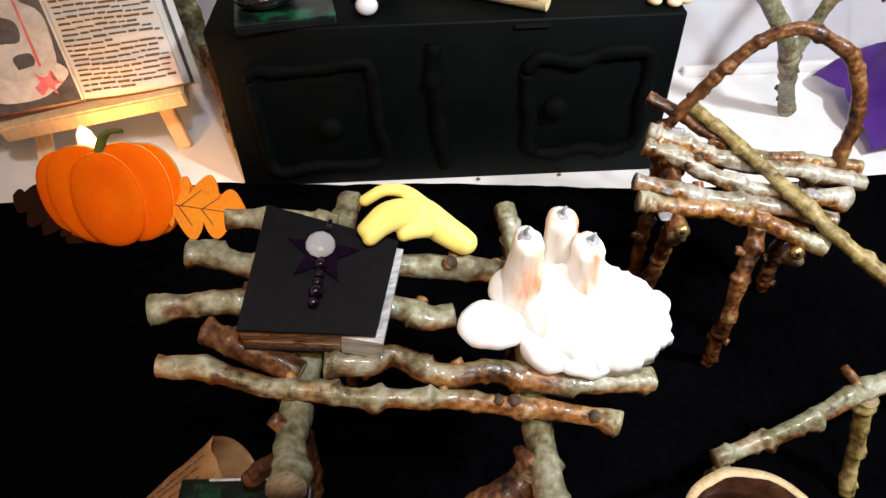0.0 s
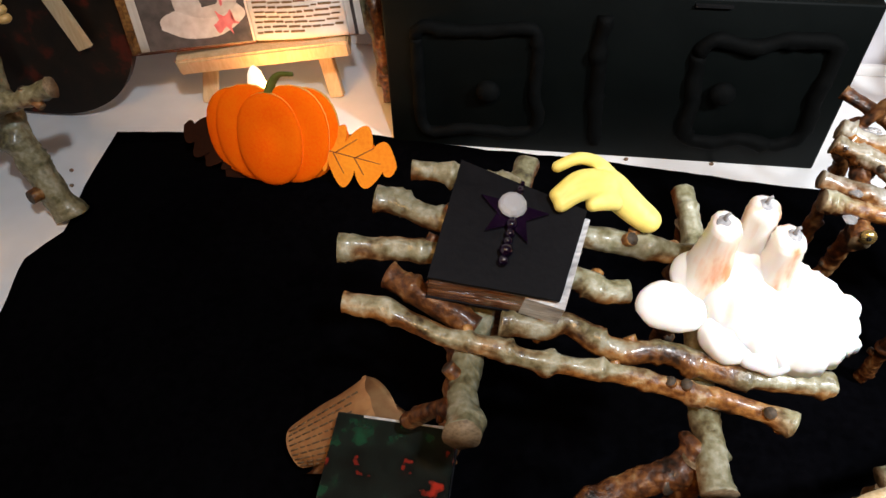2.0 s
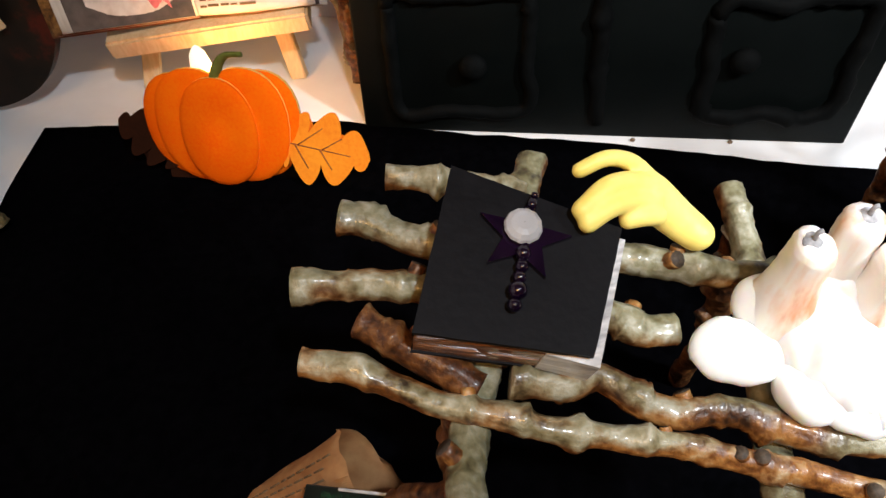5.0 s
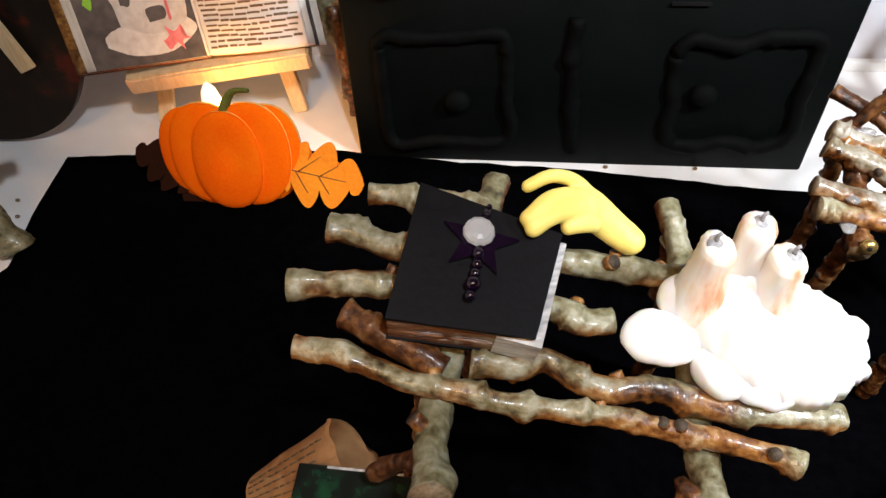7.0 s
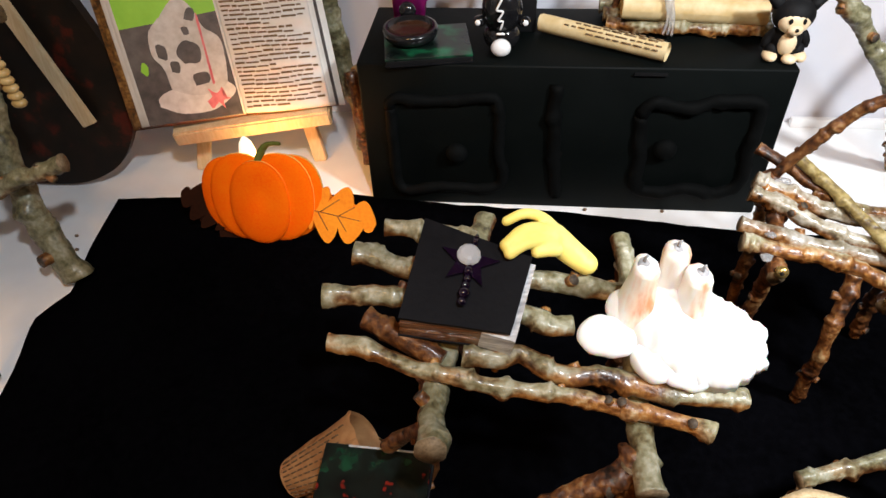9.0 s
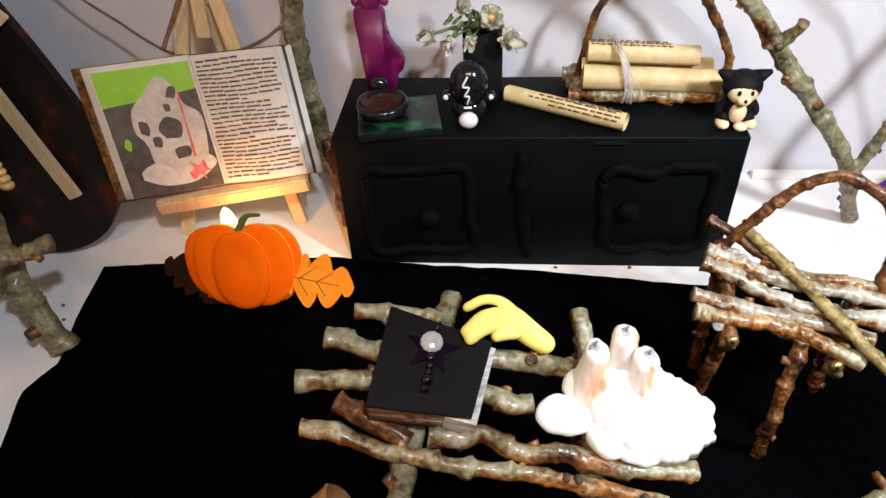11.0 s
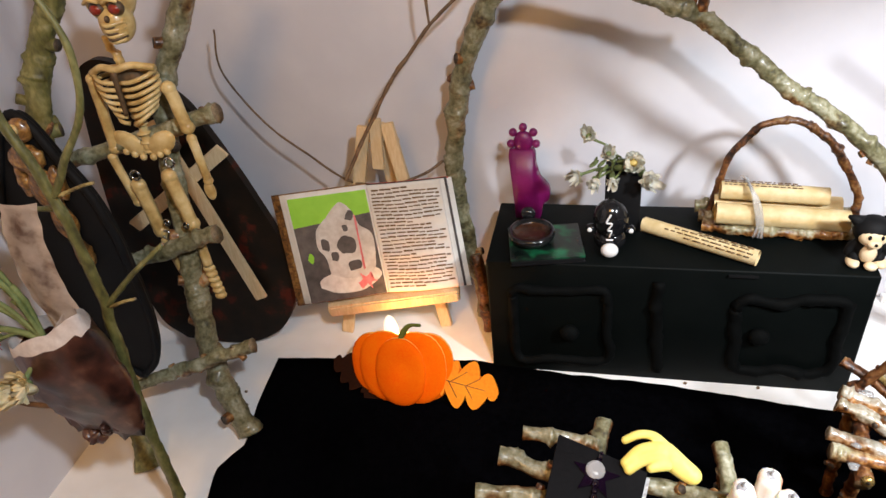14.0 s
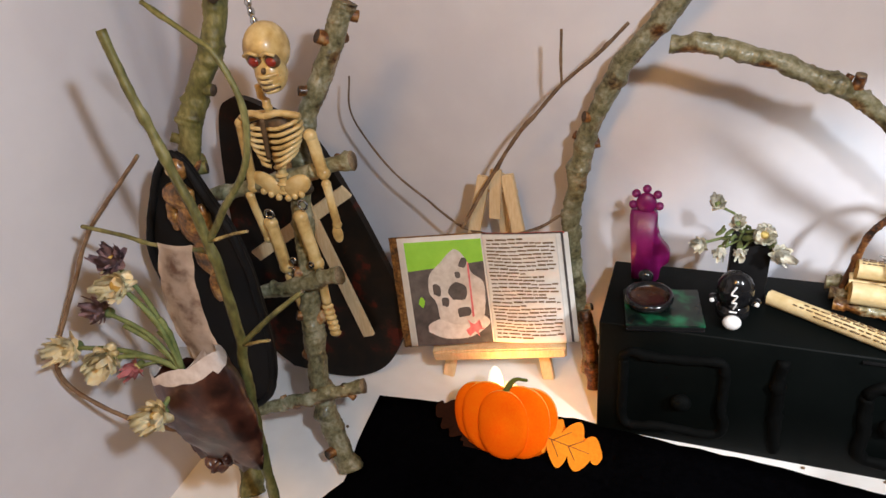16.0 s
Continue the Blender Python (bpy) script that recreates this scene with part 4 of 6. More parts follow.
for j in range(9):
    a = 0.15 + 0.20 * j
    u = 0.05
    while u < 0.9:
        l = rnd.uniform(0.04, 0.11)
        pts = []
        for q in (u, u + l):
            rr = (0.0095 + 0.0085 * q) * (1 + 0.05 * a) + 0.0007
            pts.append(A.lerp(D, q) + (s1 * math.cos(a) + s2 * math.sin(a)) * rr)
        bm = bmesh.new()
        tube(bm, pts, 0.00038, 0.00038, 0.01, 4)
        part("text_bar", bm, ink_brown, roll)
        u += l + rnd.uniform(0.02, 0.04)

# ---- easel with open book ----
easel = thing("easel", "small pale wooden display easel", "easel")


def bar(name, parent, a, b, w, d, material, label=""):
    """A squared bar from a to b."""
    a, b = Vector(a), Vector(b)
    t = (b - a).normalized()
    x = t.cross(V(0, 1, 0.2)).normalized()
    y = x.cross(t)
    bm = bmesh.new()
    ends = [[bm.verts.new(p + x * i * w / 2 + y * j * d / 2) for i, j in ((-1, -1), (1, -1), (1, 1), (-1, 1))] for p in (a, b)]
    for k in range(4):
        bm.faces.new((ends[0][k], ends[0][(k + 1) % 4], ends[1][(k + 1) % 4], ends[1][k]))
    bm.faces.new(ends[0][::-1])
    bm.faces.new(ends[1])
    bmesh.ops.recalc_face_normals(bm, faces=bm.faces)
    bmesh.ops.bevel(bm, geom=bm.edges[:], offset=min(w, d) * 0.12, segments=2, affect="EDGES")
    return part(name, bm, material, parent, label, False)


bar("leg", easel, (-0.292, 0.434, 0.001), (-0.256, 0.478, 0.199), 0.011, 0.006, pale_wood)
bar("leg", easel, (-0.196, 0.452, 0.001), (-0.237, 0.484, 0.199), 0.011, 0.006, pale_wood)
bar("leg", easel, (-0.243, 0.520, 0.001), (-0.246, 0.488, 0.197), 0.010, 0.006, pale_wood)
bar("spacer", easel, (-0.247, 0.474, 0.16), (-0.2455, 0.480, 0.205), 0.010, 0.006, pale_wood)
ledge = bar("ledge", easel, (-0.294, 0.414, 0.050), (-0.176, 0.436, 0.059), 0.013, 0.020, pale_wood)
bm = bmesh.new()
tube(bm, [(-0.262, 0.481, 0.183), (-0.228, 0.485, 0.183)], 0.0013, 0.0013, 0.01, 8)
part("peg", bm, pale_wood, easel)

ob = thing("open_book", "open miniature book, skull picture facing a page of small print", "book")
S0, UP, LV, RV = V(-0.2365, 0.4185, 0.0655), V(-0.0165, 0.0325, 0.0905), V(-0.067, -0.025, 0.002), V(0.063, 0.012, 0.001)
LN, RN = LV.cross(UP).normalized(), UP.cross(RV).normalized()
if LN.y > 0:
    LN.negate()
if RN.y > 0:
    RN.negate()


def on_left(u, v, w):
    return S0 + LV * (1 - u) + UP * v + LN * w


def on_right(u, v, w):
    return S0 + RV * u + UP * v + RN * (w + 0.0035 * math.sin(math.pi * min(1, u * 1.0)) + 0.0005 * math.sin(v * 40))


def sheet(name, fn, u0, u1, v0, v1, w, thick, material, parent, label="", n=10):
    bm = bmesh.new()
    g = [[[bm.verts.new(fn(u0 + (u1 - u0) * k / n, v0 + (v1 - v0) * j / n, w + s * thick)) for j in range(n + 1)] for k in range(n + 1)] for s in (0, 1)]
    for k in range(n):
        for j in range(n):
            bm.faces.new((g[1][k][j], g[1][k + 1][j], g[1][k + 1][j + 1], g[1][k][j + 1]))
            bm.faces.new((g[0][k][j], g[0][k][j + 1], g[0][k + 1][j + 1], g[0][k + 1][j]))
    for k in range(n):
        for j in (0, n):
            bm.faces.new((g[0][k][j], g[0][k + 1][j], g[1][k + 1][j], g[1][k][j]))
            bm.faces.new((g[0][j][k], g[0][j][k + 1], g[1][j][k + 1], g[1][j][k]))
    return part(name, bm, material, parent, label)


leaf_mats = [amber, print_red, amber, paper_page, print_red, amber, paper_page, paper_page]
for k in range(8):
    sheet("page", on_left, -0.01 - (8 - k) * 0.017 - 0.016 * (k % 3), 1.0, -0.03 + 0.004 * k, 1.0 + 0.006 * (k % 3), -0.0085 + 0.001 * k, 0.0006, leaf_mats[k], ob)
    sheet("page", on_right, 0.0, 1.01 + (8 - k) * 0.016 + 0.03 * (k % 2), -0.02 + 0.003 * k, 0.99 + 0.008 * (k % 3), -0.0085 + 0.001 * k, 0.0006, [print_dark, paper_page, print_red, paper_page, print_skull, print_dark, paper_page, paper_page][k], ob)
left_page = sheet("picture_page", on_left, 0.0, 1.0, 0.0, 1.0, 0.0, 0.0006, paper_page, ob, "page with a printed candle-holder skull on green")
right_page = sheet("text_page", on_right, 0.0, 1.0, 0.0, 1.0, 0.0, 0.0006, paper_page, ob, "page of small brown print", 36)


def print_shape(name, pts, w, material, parent, fn=on_left, smooth=True):
    bm = bmesh.new()
    plate(bm, blob(pts, 3) if smooth else pts, lambda u, v, q: fn(u, v, 0.0006 + w + q), 0.00012)
    return part(name, bm, material, parent, smooth=False)


print_shape("picture_ground", [(0.04, 0.0), (0.98, 0.0), (0.98, 0.96), (0.04, 0.96)], 0.0001, print_dark, left_page, smooth=False)
print_shape("picture_sky", [(0.04, 0.70), (0.40, 0.72), (0.98, 0.76), (0.98, 0.965), (0.04, 0.965)], 0.0002, print_green, left_page, smooth=False)
print_shape("picture_saucer", [(0.20, 0.13), (0.40, 0.06), (0.70, 0.06), (0.93, 0.15), (0.96, 0.22), (0.80, 0.28), (0.40, 0.25), (0.22, 0.20)], 0.0003, print_skull, left_page)
print_shape("picture_skull", [(0.36, 0.24), (0.34, 0.40), (0.27, 0.50), (0.30, 0.66), (0.44, 0.76), (0.58, 0.86), (0.66, 0.88), (0.76, 0.80), (0.82, 0.66), (0.95, 0.56), (0.93, 0.32), (0.86, 0.22), (0.60, 0.18)], 0.0004, print_skull, left_page)
for pts in ([(0.55, 0.42), (0.50, 0.50), (0.60, 0.58), (0.73, 0.53), (0.70, 0.42)], [(0.32, 0.48), (0.33, 0.57), (0.41, 0.55), (0.40, 0.46)], [(0.41, 0.37), (0.42, 0.44), (0.50, 0.43), (0.48, 0.36)], [(0.60, 0.25), (0.60, 0.33), (0.74, 0.34), (0.74, 0.27)], [(0.62, 0.62), (0.61, 0.67), (0.67, 0.67), (0.67, 0.62)]):
    print_shape("picture_hollow", pts, 0.0005, print_dark, left_page)
print_shape("picture_drip", [(0.76, 0.26), (0.77, 0.50), (0.775, 0.74), (0.795, 0.74), (0.79, 0.5), (0.785, 0.26)], 0.0005, print_pink, left_page)
print_shape("picture_flower", [(0.66, 0.13), (0.72, 0.16), (0.70, 0.22), (0.77, 0.18), (0.84, 0.22), (0.82, 0.16), (0.90, 0.13), (0.82, 0.12), (0.82, 0.06), (0.77, 0.11), (0.70, 0.07)], 0.0005, print_pink, left_page)
print_shape("picture_spot", [(0.12, 0.40), (0.16, 0.46), (0.20, 0.42), (0.17, 0.36)], 0.0005, print_green, left_page)
print_shape("picture_leaf", [(0.66, 0.73), (0.72, 0.80), (0.78, 0.78), (0.74, 0.71)], 0.0005, print_dark, left_page)
rnd = random.Random(4)
for k in range(28):
    v = 0.040 + 0.0335 * k
    u = 0.04 + rnd.uniform(0, 0.02)
    stop = rnd.choice((0.96, 0.96, 0.96, 0.92, 0.78)) if k % 9 else 0.55
    while u < stop - 0.04:
        l = min(rnd.uniform(0.05, 0.17), stop - u)
        bm = bmesh.new()
        h, d = rnd.uniform(0.0115, 0.0165), 0.006 * math.sin(u * 7 + 0.4 * k)
        plate(bm, [(u, v + d), (u + l / 2, v + d + rnd.uniform(0, 0.002)), (u + l, v + d), (u + l, v + d + h), (u + l / 2, v + d + h), (u, v + d + h)], lambda a, b, q: on_right(a, b, 0.00085 + q), 0.0001)
        part("text_bar", bm, ink_brown, right_page, smooth=False)
        u += l + rnd.uniform(0.010, 0.020)

# ---- coffin lid, cross and black shroud board ----
def on_coffin(u, v, w):
    return V(u, 0.411 + 0.2 * v - w, 0.002 + v)


cof = thing("coffin_board", "dark coffin-shaped board with red speckles, leaning on the backdrop", "coffin")
bm = bmesh.new()
outline = [(p.x, p.y) for p in curve_points([V(-0.450, 0.004, 0), V(-0.406, 0.002, 0), V(-0.374, 0.006, 0), V(-0.345, 0.022, 0), V(-0.328, 0.050, 0), V(-0.323, 0.086, 0), V(-0.352, 0.150, 0), V(-0.384, 0.206, 0), V(-0.406, 0.236, 0), V(-0.447, 0.260, 0), V(-0.485, 0.268, 0), V(-0.502, 0.240, 0), V(-0.500, 0.12, 0), V(-0.478, 0.03, 0), V(-0.450, 0.004, 0)], 0.006)[:-1]]
plate(bm, outline, on_coffin, 0.008, 0, 0)
part("board", bm, coffin_paint, cof, smooth=False)
cross = thing("wooden_cross", "pale flat wooden cross glued on the dark coffin board", "cross")
P0, P1 = V(-0.404, 0.4275, 0.17), V(-0.357, 0.4095, 0.059)
up = (P0 - P1).normalized()
bar("upright", cross, tuple(P0 + up * 0.06 + V(0, -0.002, 0)), tuple(P1 + V(0, -0.002, 0)), 0.0125, 0.004, pale_wood)
bar("crossbar", cross, (-0.473, 0.4205, 0.126), (-0.367, 0.4315, 0.199), 0.0125, 0.004, pale_wood)

shroud = thing("black_casket", "small black coffin-shaped casket hung on the branch ladder", "casket")


def on_casket(u, v, w):
    return V(u + 0.004, 0.284 - w, v + 0.004)


bm = bmesh.new()
casket_line = [(p.x, p.y) for p in curve_points([V(-0.392, 0.083, 0), V(-0.378, 0.098, 0), V(-0.369, 0.124, 0), V(-0.365, 0.166, 0), V(-0.368, 0.229, 0), V(-0.384, 0.270, 0), V(-0.396, 0.294, 0), V(-0.407, 0.293, 0), V(-0.424, 0.270, 0), V(-0.446, 0.219, 0), V(-0.440, 0.170, 0), V(-0.424, 0.130, 0), V(-0.404, 0.086, 0), V(-0.392, 0.083, 0)], 0.004)[:-1]]
plate(bm, casket_line, on_casket, 0.005)
part("board", bm, matt_black, shroud, smooth=False)
bm = bmesh.new()
tube(bm, [on_casket(u, v, 0.006) for u, v in casket_line[::3]] + [on_casket(*casket_line[0], 0.006)], 0.0028, 0.0028, 0.003, 8, 5, 0.3)
part("rim", bm, matt_black, shroud)
stick("hanging_peg", shroud, [(-0.410, 0.292, 0.262), (-0.424, 0.330, 0.270)], 0.0022, 0.002, bark_brown, 88, knots=1)
bm = bmesh.new()
for c, r in (((-0.398, 0.287), (0.0075, 0.006, 0.0080)), ((-0.403, 0.268), (0.0125, 0.006, 0.0095)), ((-0.400, 0.246), (0.0100, 0.006, 0.0150)), ((-0.397, 0.222), (0.0085, 0.005, 0.0160)), ((-0.413, 0.252), (0.0042, 0.004, 0.0120)), ((-0.388, 0.250), (0.0042, 0.004, 0.0130)), ((-0.394, 0.196), (0.0070, 0.005, 0.0120))):
    ball(bm, on_casket(c[0], c[1], 0.008), r)
for w in bm.verts:
    w.co += V(1, 1, 1) * 0.0013 * noise.noise(w.co * 260)
fused(single("amber_figure", bm, amber, "lumpy amber-brown resin figure set in the black casket", "figurine"), 0.0008, 2)
bm = bmesh.new()
lathe(bm, [(0.0010, 0.0), (0.0034, 0.0004), (0.0038, 0.0018), (0.0022, 0.0026), (0.0010, 0.0018)], on_casket(-0.397, 0.289, 0.0135), n=16, axis=Euler((radians(70), 0, 0)).to_matrix())
single("bead", bm, bone, "small cream ring bead on the amber figure", "bead")

# ---- branch ladder ----
ladder = thing("branch_ladder", "ladder of lichen-covered grey branches with lashed rungs", "ladder")
stick("rail", ladder, [(-0.333, 0.297, 0.006), (-0.353, 0.312, 0.059), (-0.361, 0.328, 0.116), (-0.362, 0.344, 0.171), (-0.364, 0.360, 0.228), (-0.359, 0.374, 0.277), (-0.340, 0.386, 0.321), (-0.320, 0.398, 0.366)], 0.0098, 0.0082, bark_lichen, 201, knots=12, knot=0.35, wob=0.2)
stick("rail", ladder, [(-0.402, 0.252, 0.006), (-0.413, 0.275, 0.045), (-0.430, 0.306, 0.14), (-0.434, 0.322, 0.24), (-0.428, 0.331, 0.285), (-0.417, 0.340, 0.318), (-0.400, 0.350, 0.352), (-0.389, 0.362, 0.40)], 0.0098, 0.0085, bark_green, 202, knots=12, knot=0.35, wob=0.2)
stick("rung", ladder, [(-0.437, 0.338, 0.234), (-0.375, 0.347, 0.250), (-0.312, 0.356, 0.267)], 0.0058, 0.0065, bark_lichen, 203, knots=3)
stick("rung", ladder, [(-0.425, 0.322, 0.155), (-0.37, 0.326, 0.168), (-0.325, 0.331, 0.183)], 0.0062, 0.0066, bark_lichen, 204, knots=3)
stick("rung", ladder, [(-0.425, 0.275, 0.062), (-0.395, 0.290, 0.068), (-0.35, 0.298, 0.084), (-0.308, 0.306, 0.097)], 0.0048, 0.0056, bark_lichen, 205, knots=8)
stick("side_shoot", ladder, [(-0.323, 0.303, 0.093), (-0.315, 0.300, 0.088)], 0.003, 0.0025, bark_lichen, 206, knots=1)

for x, y, z in ((-0.364, 0.3325, 0.190), (-0.350, 0.334, 0.187)):
    bm = bmesh.new()
    lathe(bm, [(0.0010, 0.0), (0.0026, 0.0003), (0.0030, 0.0015), (0.0020, 0.0024), (0.0010, 0.0016)], (x, y, z), n=16, axis=Euler((radians(75), 0, 0)).to_matrix())
    part("eyelet", bm, chrome, ladder, "small shiny eyelet")

# ---- hanging toy skeleton ----
bm = bmesh.new()
SY = 0.343
hd = V(-0.3560, SY - 0.002, 0.3425)
ball(bm, hd + V(-0.001, 0.002, 0.004), (0.0148, 0.0165, 0.0172), 0, 22, 14)
ball(bm, hd + V(0.004, -0.006, -0.010), (0.0105, 0.0110, 0.0130), 0, 18, 12)
for sx in (-0.0015, 0.0115):
    ball(bm, hd + V(sx, -0.0125, 0.0), (0.0054, 0.0036, 0.0046), 1)
    ball(bm, hd + V(sx, -0.0138, -0.0002), (0.0042, 0.0030, 0.0034), 2)
    tube(bm, [hd + V(sx - 0.005, -0.0165, 0.004), hd + V(sx, -0.0185, 0.0065), hd + V(sx + 0.005, -0.0165, 0.0045)], 0.0012, 0.0012, 0.001, 8)
ball(bm, hd + V(0.0058, -0.0165, -0.0055), (0.0016, 0.002, 0.0022), 1)
for k in range(4):
    z = -0.0085 - 0.0036 * k
    w = 0.0085 - 0.0008 * k
    tube(bm, [hd + V(0.0045 - w, -0.0105, z), hd + V(0.0045, -0.0178 + 0.001 * k, z - 0.0006), hd + V(0.0045 + w, -0.0105, z)], 0.0015, 0.0015, 0.002, 8)
    if k < 3:
        tube(bm, [hd + V(0.0045 - w, -0.0098, z - 0.0018), hd + V(0.0045, -0.0170, z - 0.0024), hd + V(0.0045 + w, -0.0098, z - 0.0018)], 0.0009, 0.0009, 0.002, 6, mi=1)
tube(bm, [hd + V(-0.006, 0.002, 0.021), hd + V(-0.007, 0.002, 0.028), hd + V(-0.008, 0.003, 0.045), hd + V(-0.009, 0.006, 0.075)], 0.0013, 0.0013, 0.002, 8, 3, 0.8, mi=3)
for k in range(9):
    ball(bm, hd + V(-0.006 - 0.0006 * k, 0.002, 0.021 + 0.006 * k), (0.0028, 0.0022, 0.0034), 3, 10, 6, (0, 0, 80 * k))
sp = [V(-0.3695, SY, 0.322), V(-0.371, SY, 0.307), V(-0.371, SY, 0.280), V(-0.372, SY, 0.252), V(-0.372, SY, 0.238)]
tube(bm, sp, 0.0028, 0.0030, 0.0015, 10, 2, 0.5, 8, 0.4)
for k in range(5):
    ball(bm, sp[2].lerp(sp[4], 0.3 + 0.16 * k), (0.0052, 0.0045, 0.0017), 0, 12, 6)
cx = -0.3695
tube(bm, [V(cx - 0.023, SY - 0.002, 0.298), V(cx - 0.010, SY - 0.007, 0.3035), V(cx, SY - 0.008, 0.302), V(cx + 0.012, SY - 0.007, 0.3045), V(cx + 0.025, SY - 0.002, 0.301)], 0.0024, 0.0024, 0.002, 10)
tube(bm, [V(cx, SY - 0.010, 0.301), V(cx - 0.0015, SY - 0.011, 0.272)], 0.0022, 0.0016, 0.002, 10, mi=1)
for k in range(7):
    z = 0.2975 - 0.0043 * k
    w = 0.0215 + 0.0025 * math.sin(k * 0.7) - 0.001 * k
    dz = 0.004 + 0.0004 * k
    for s in (-1, 1):
        tube(bm, [V(cx + s * 0.002, SY - 0.0095, z - dz), V(cx + s * w * 0.55, SY - 0.0105, z - dz * 0.7), V(cx + s * w, SY - 0.002, z), V(cx + s * w * 0.8, SY + 0.007, z + 0.001), V(cx, SY + 0.008, z + 0.002)], 0.0015, 0.0015, 0.0025, 8)
ball(bm, V(cx, SY + 0.001, 0.284), (0.0165, 0.0062, 0.017), 1)
pz = 0.2465
for s in (-1, 1):
    ball(bm, V(-0.3725 + s * 0.0125, SY - 0.001, pz), (0.0135, 0.0034, 0.0078), 0, 16, 10, (0, s * -32, 0))
    for k in range(3):
        ball(bm, V(-0.3725 + s * (0.004 + 0.006 * k), SY - 0.003, pz - 0.0095 + 0.002 * k), (0.0026, 0.0026, 0.0028), 0, 10, 6)


def bone_between(a, b, r=0.0034):
    a, b = Vector(a), Vector(b)
    tube(bm, [a, a.lerp(b, 0.15), a.lerp(b, 0.5), a.lerp(b, 0.85), b], r * 1.05, r, 0.003, 10, 4, 0.1)
    for p in (a, b):
        ball(bm, p, (r * 1.22, r * 1.1, r * 1.2), 0, 12, 8)


bone_between((-0.341, SY, 0.286), (-0.335, SY - 0.002, 0.259), 0.0042)
bone_between((-0.334, SY - 0.003, 0.251), (-0.331, SY - 0.004, 0.219), 0.0030)
ball(bm, (-0.332, SY - 0.004, 0.211), (0.0042, 0.003, 0.0075), 0)
bone_between((-0.396, SY, 0.293), (-0.398, SY - 0.002, 0.243), 0.0036)
bone_between((-0.402, SY - 0.003, 0.236), (-0.395, SY - 0.004, 0.200), 0.0030)
bone_between((-0.389, SY - 0.004, 0.214), (-0.384, SY - 0.005, 0.176), 0.0048)
bone_between((-0.383, SY - 0.004, 0.166), (-0.373, SY - 0.005, 0.108), 0.0038)
bone_between((-0.361, SY - 0.004, 0.222), (-0.355, SY - 0.005, 0.183), 0.0048)
for k in range(6):
    ball(bm, (-0.3535 + 0.0004 * k, SY - 0.006, 0.143 - 0.0052 * k), (0.0050, 0.0040, 0.0031), 0, 12, 8)
tube(bm, [(-0.3545, SY - 0.005, 0.180), (-0.3535, SY - 0.006, 0.163), (-0.3535, SY - 0.006, 0.146)], 0.0036, 0.0036, 0.003, 10)
for x, z in ((-0.385, 0.2245), (-0.354, 0.235), (-0.378, 0.174)):
    lathe(bm, [(0.0034, -0.0008), (0.0046, 0), (0.0034, 0.0008), (0.0024, 0), (0.0034, -0.0008)], (x, SY - 0.008, z), 3, 16, Euler((radians(85), 0, 0)).to_matrix())
for w in bm.verts:
    w.co += V(0.007 if w.co.z < 0.312 else 0.004, 0, 0.003)
single("toy_skeleton", bm, [bone, bone_dark, eye_red, chrome], "yellowed plastic toy skeleton hanging by a chain before the ladder", "skeleton")

# ---- green twig with dried flowers and paper pouch ----
twig = thing("green_twig", "forked olive-green twig leaning in front of the ladder", "twig")
FY = 0.21
stick("stem", twig, [(-0.356, FY, 0.392), (-0.349, FY, 0.357), (-0.340, FY, 0.324), (-0.330, FY, 0.282), (-0.326, FY, 0.230), (-0.330, FY, 0.187), (-0.336, FY, 0.107), (-0.337, FY, 0.062), (-0.339, FY, 0.004)], 0.0025, 0.0038, bark_green, 301, knots=16)
stick("shoot", twig, [(-0.329, FY, 0.280), (-0.312, FY, 0.303), (-0.295, FY, 0.324), (-0.287, FY, 0.354), (-0.295, FY, 0.380), (-0.306, FY, 0.389), (-0.328, FY, 0.404)], 0.0022, 0.0012, bark_green, 302, knots=6)
stick("shoot", twig, [(-0.326, FY, 0.210), (-0.305, FY + 0.004, 0.230), (-0.284, FY + 0.010, 0.247)], 0.0018, 0.0014, bark_green, 303, knots=2)
stick("shoot", twig, [(-0.326, FY, 0.281), (-0.310, FY, 0.287), (-0.302, FY, 0.289)], 0.0010, 0.0009, bark_yellow, 304, knots=1)
stick("shoot", twig, [(-0.327, FY, 0.208), (-0.315, FY, 0.213), (-0.306, FY, 0.216)], 0.0010, 0.0009, bark_yellow, 305, knots=1)
stick("shoot", twig, [(-0.431, FY + 0.01, 0.273), (-0.401, FY + 0.01, 0.270), (-0.373, FY + 0.008, 0.267), (-0.333, FY + 0.002, 0.272)], 0.0013, 0.0014, bark_green, 306, knots=3)
hoop2 = thing("bent_twig", "thin dark twig bent into a wide arc", "twig")
stick("shoot", hoop2, [(-0.3720, 0.222, 0.322), (-0.4290, 0.222, 0.269), (-0.4450, 0.215, 0.240), (-0.4570, 0.205, 0.214), (-0.4630, 0.19, 0.186), (-0.4600, 0.19, 0.162), (-0.4300, 0.195, 0.139), (-0.4050, 0.202, 0.128), (-0.3700, 0.206, 0.125)], 0.0012, 0.0016, twig_brown, 311, knots=9)

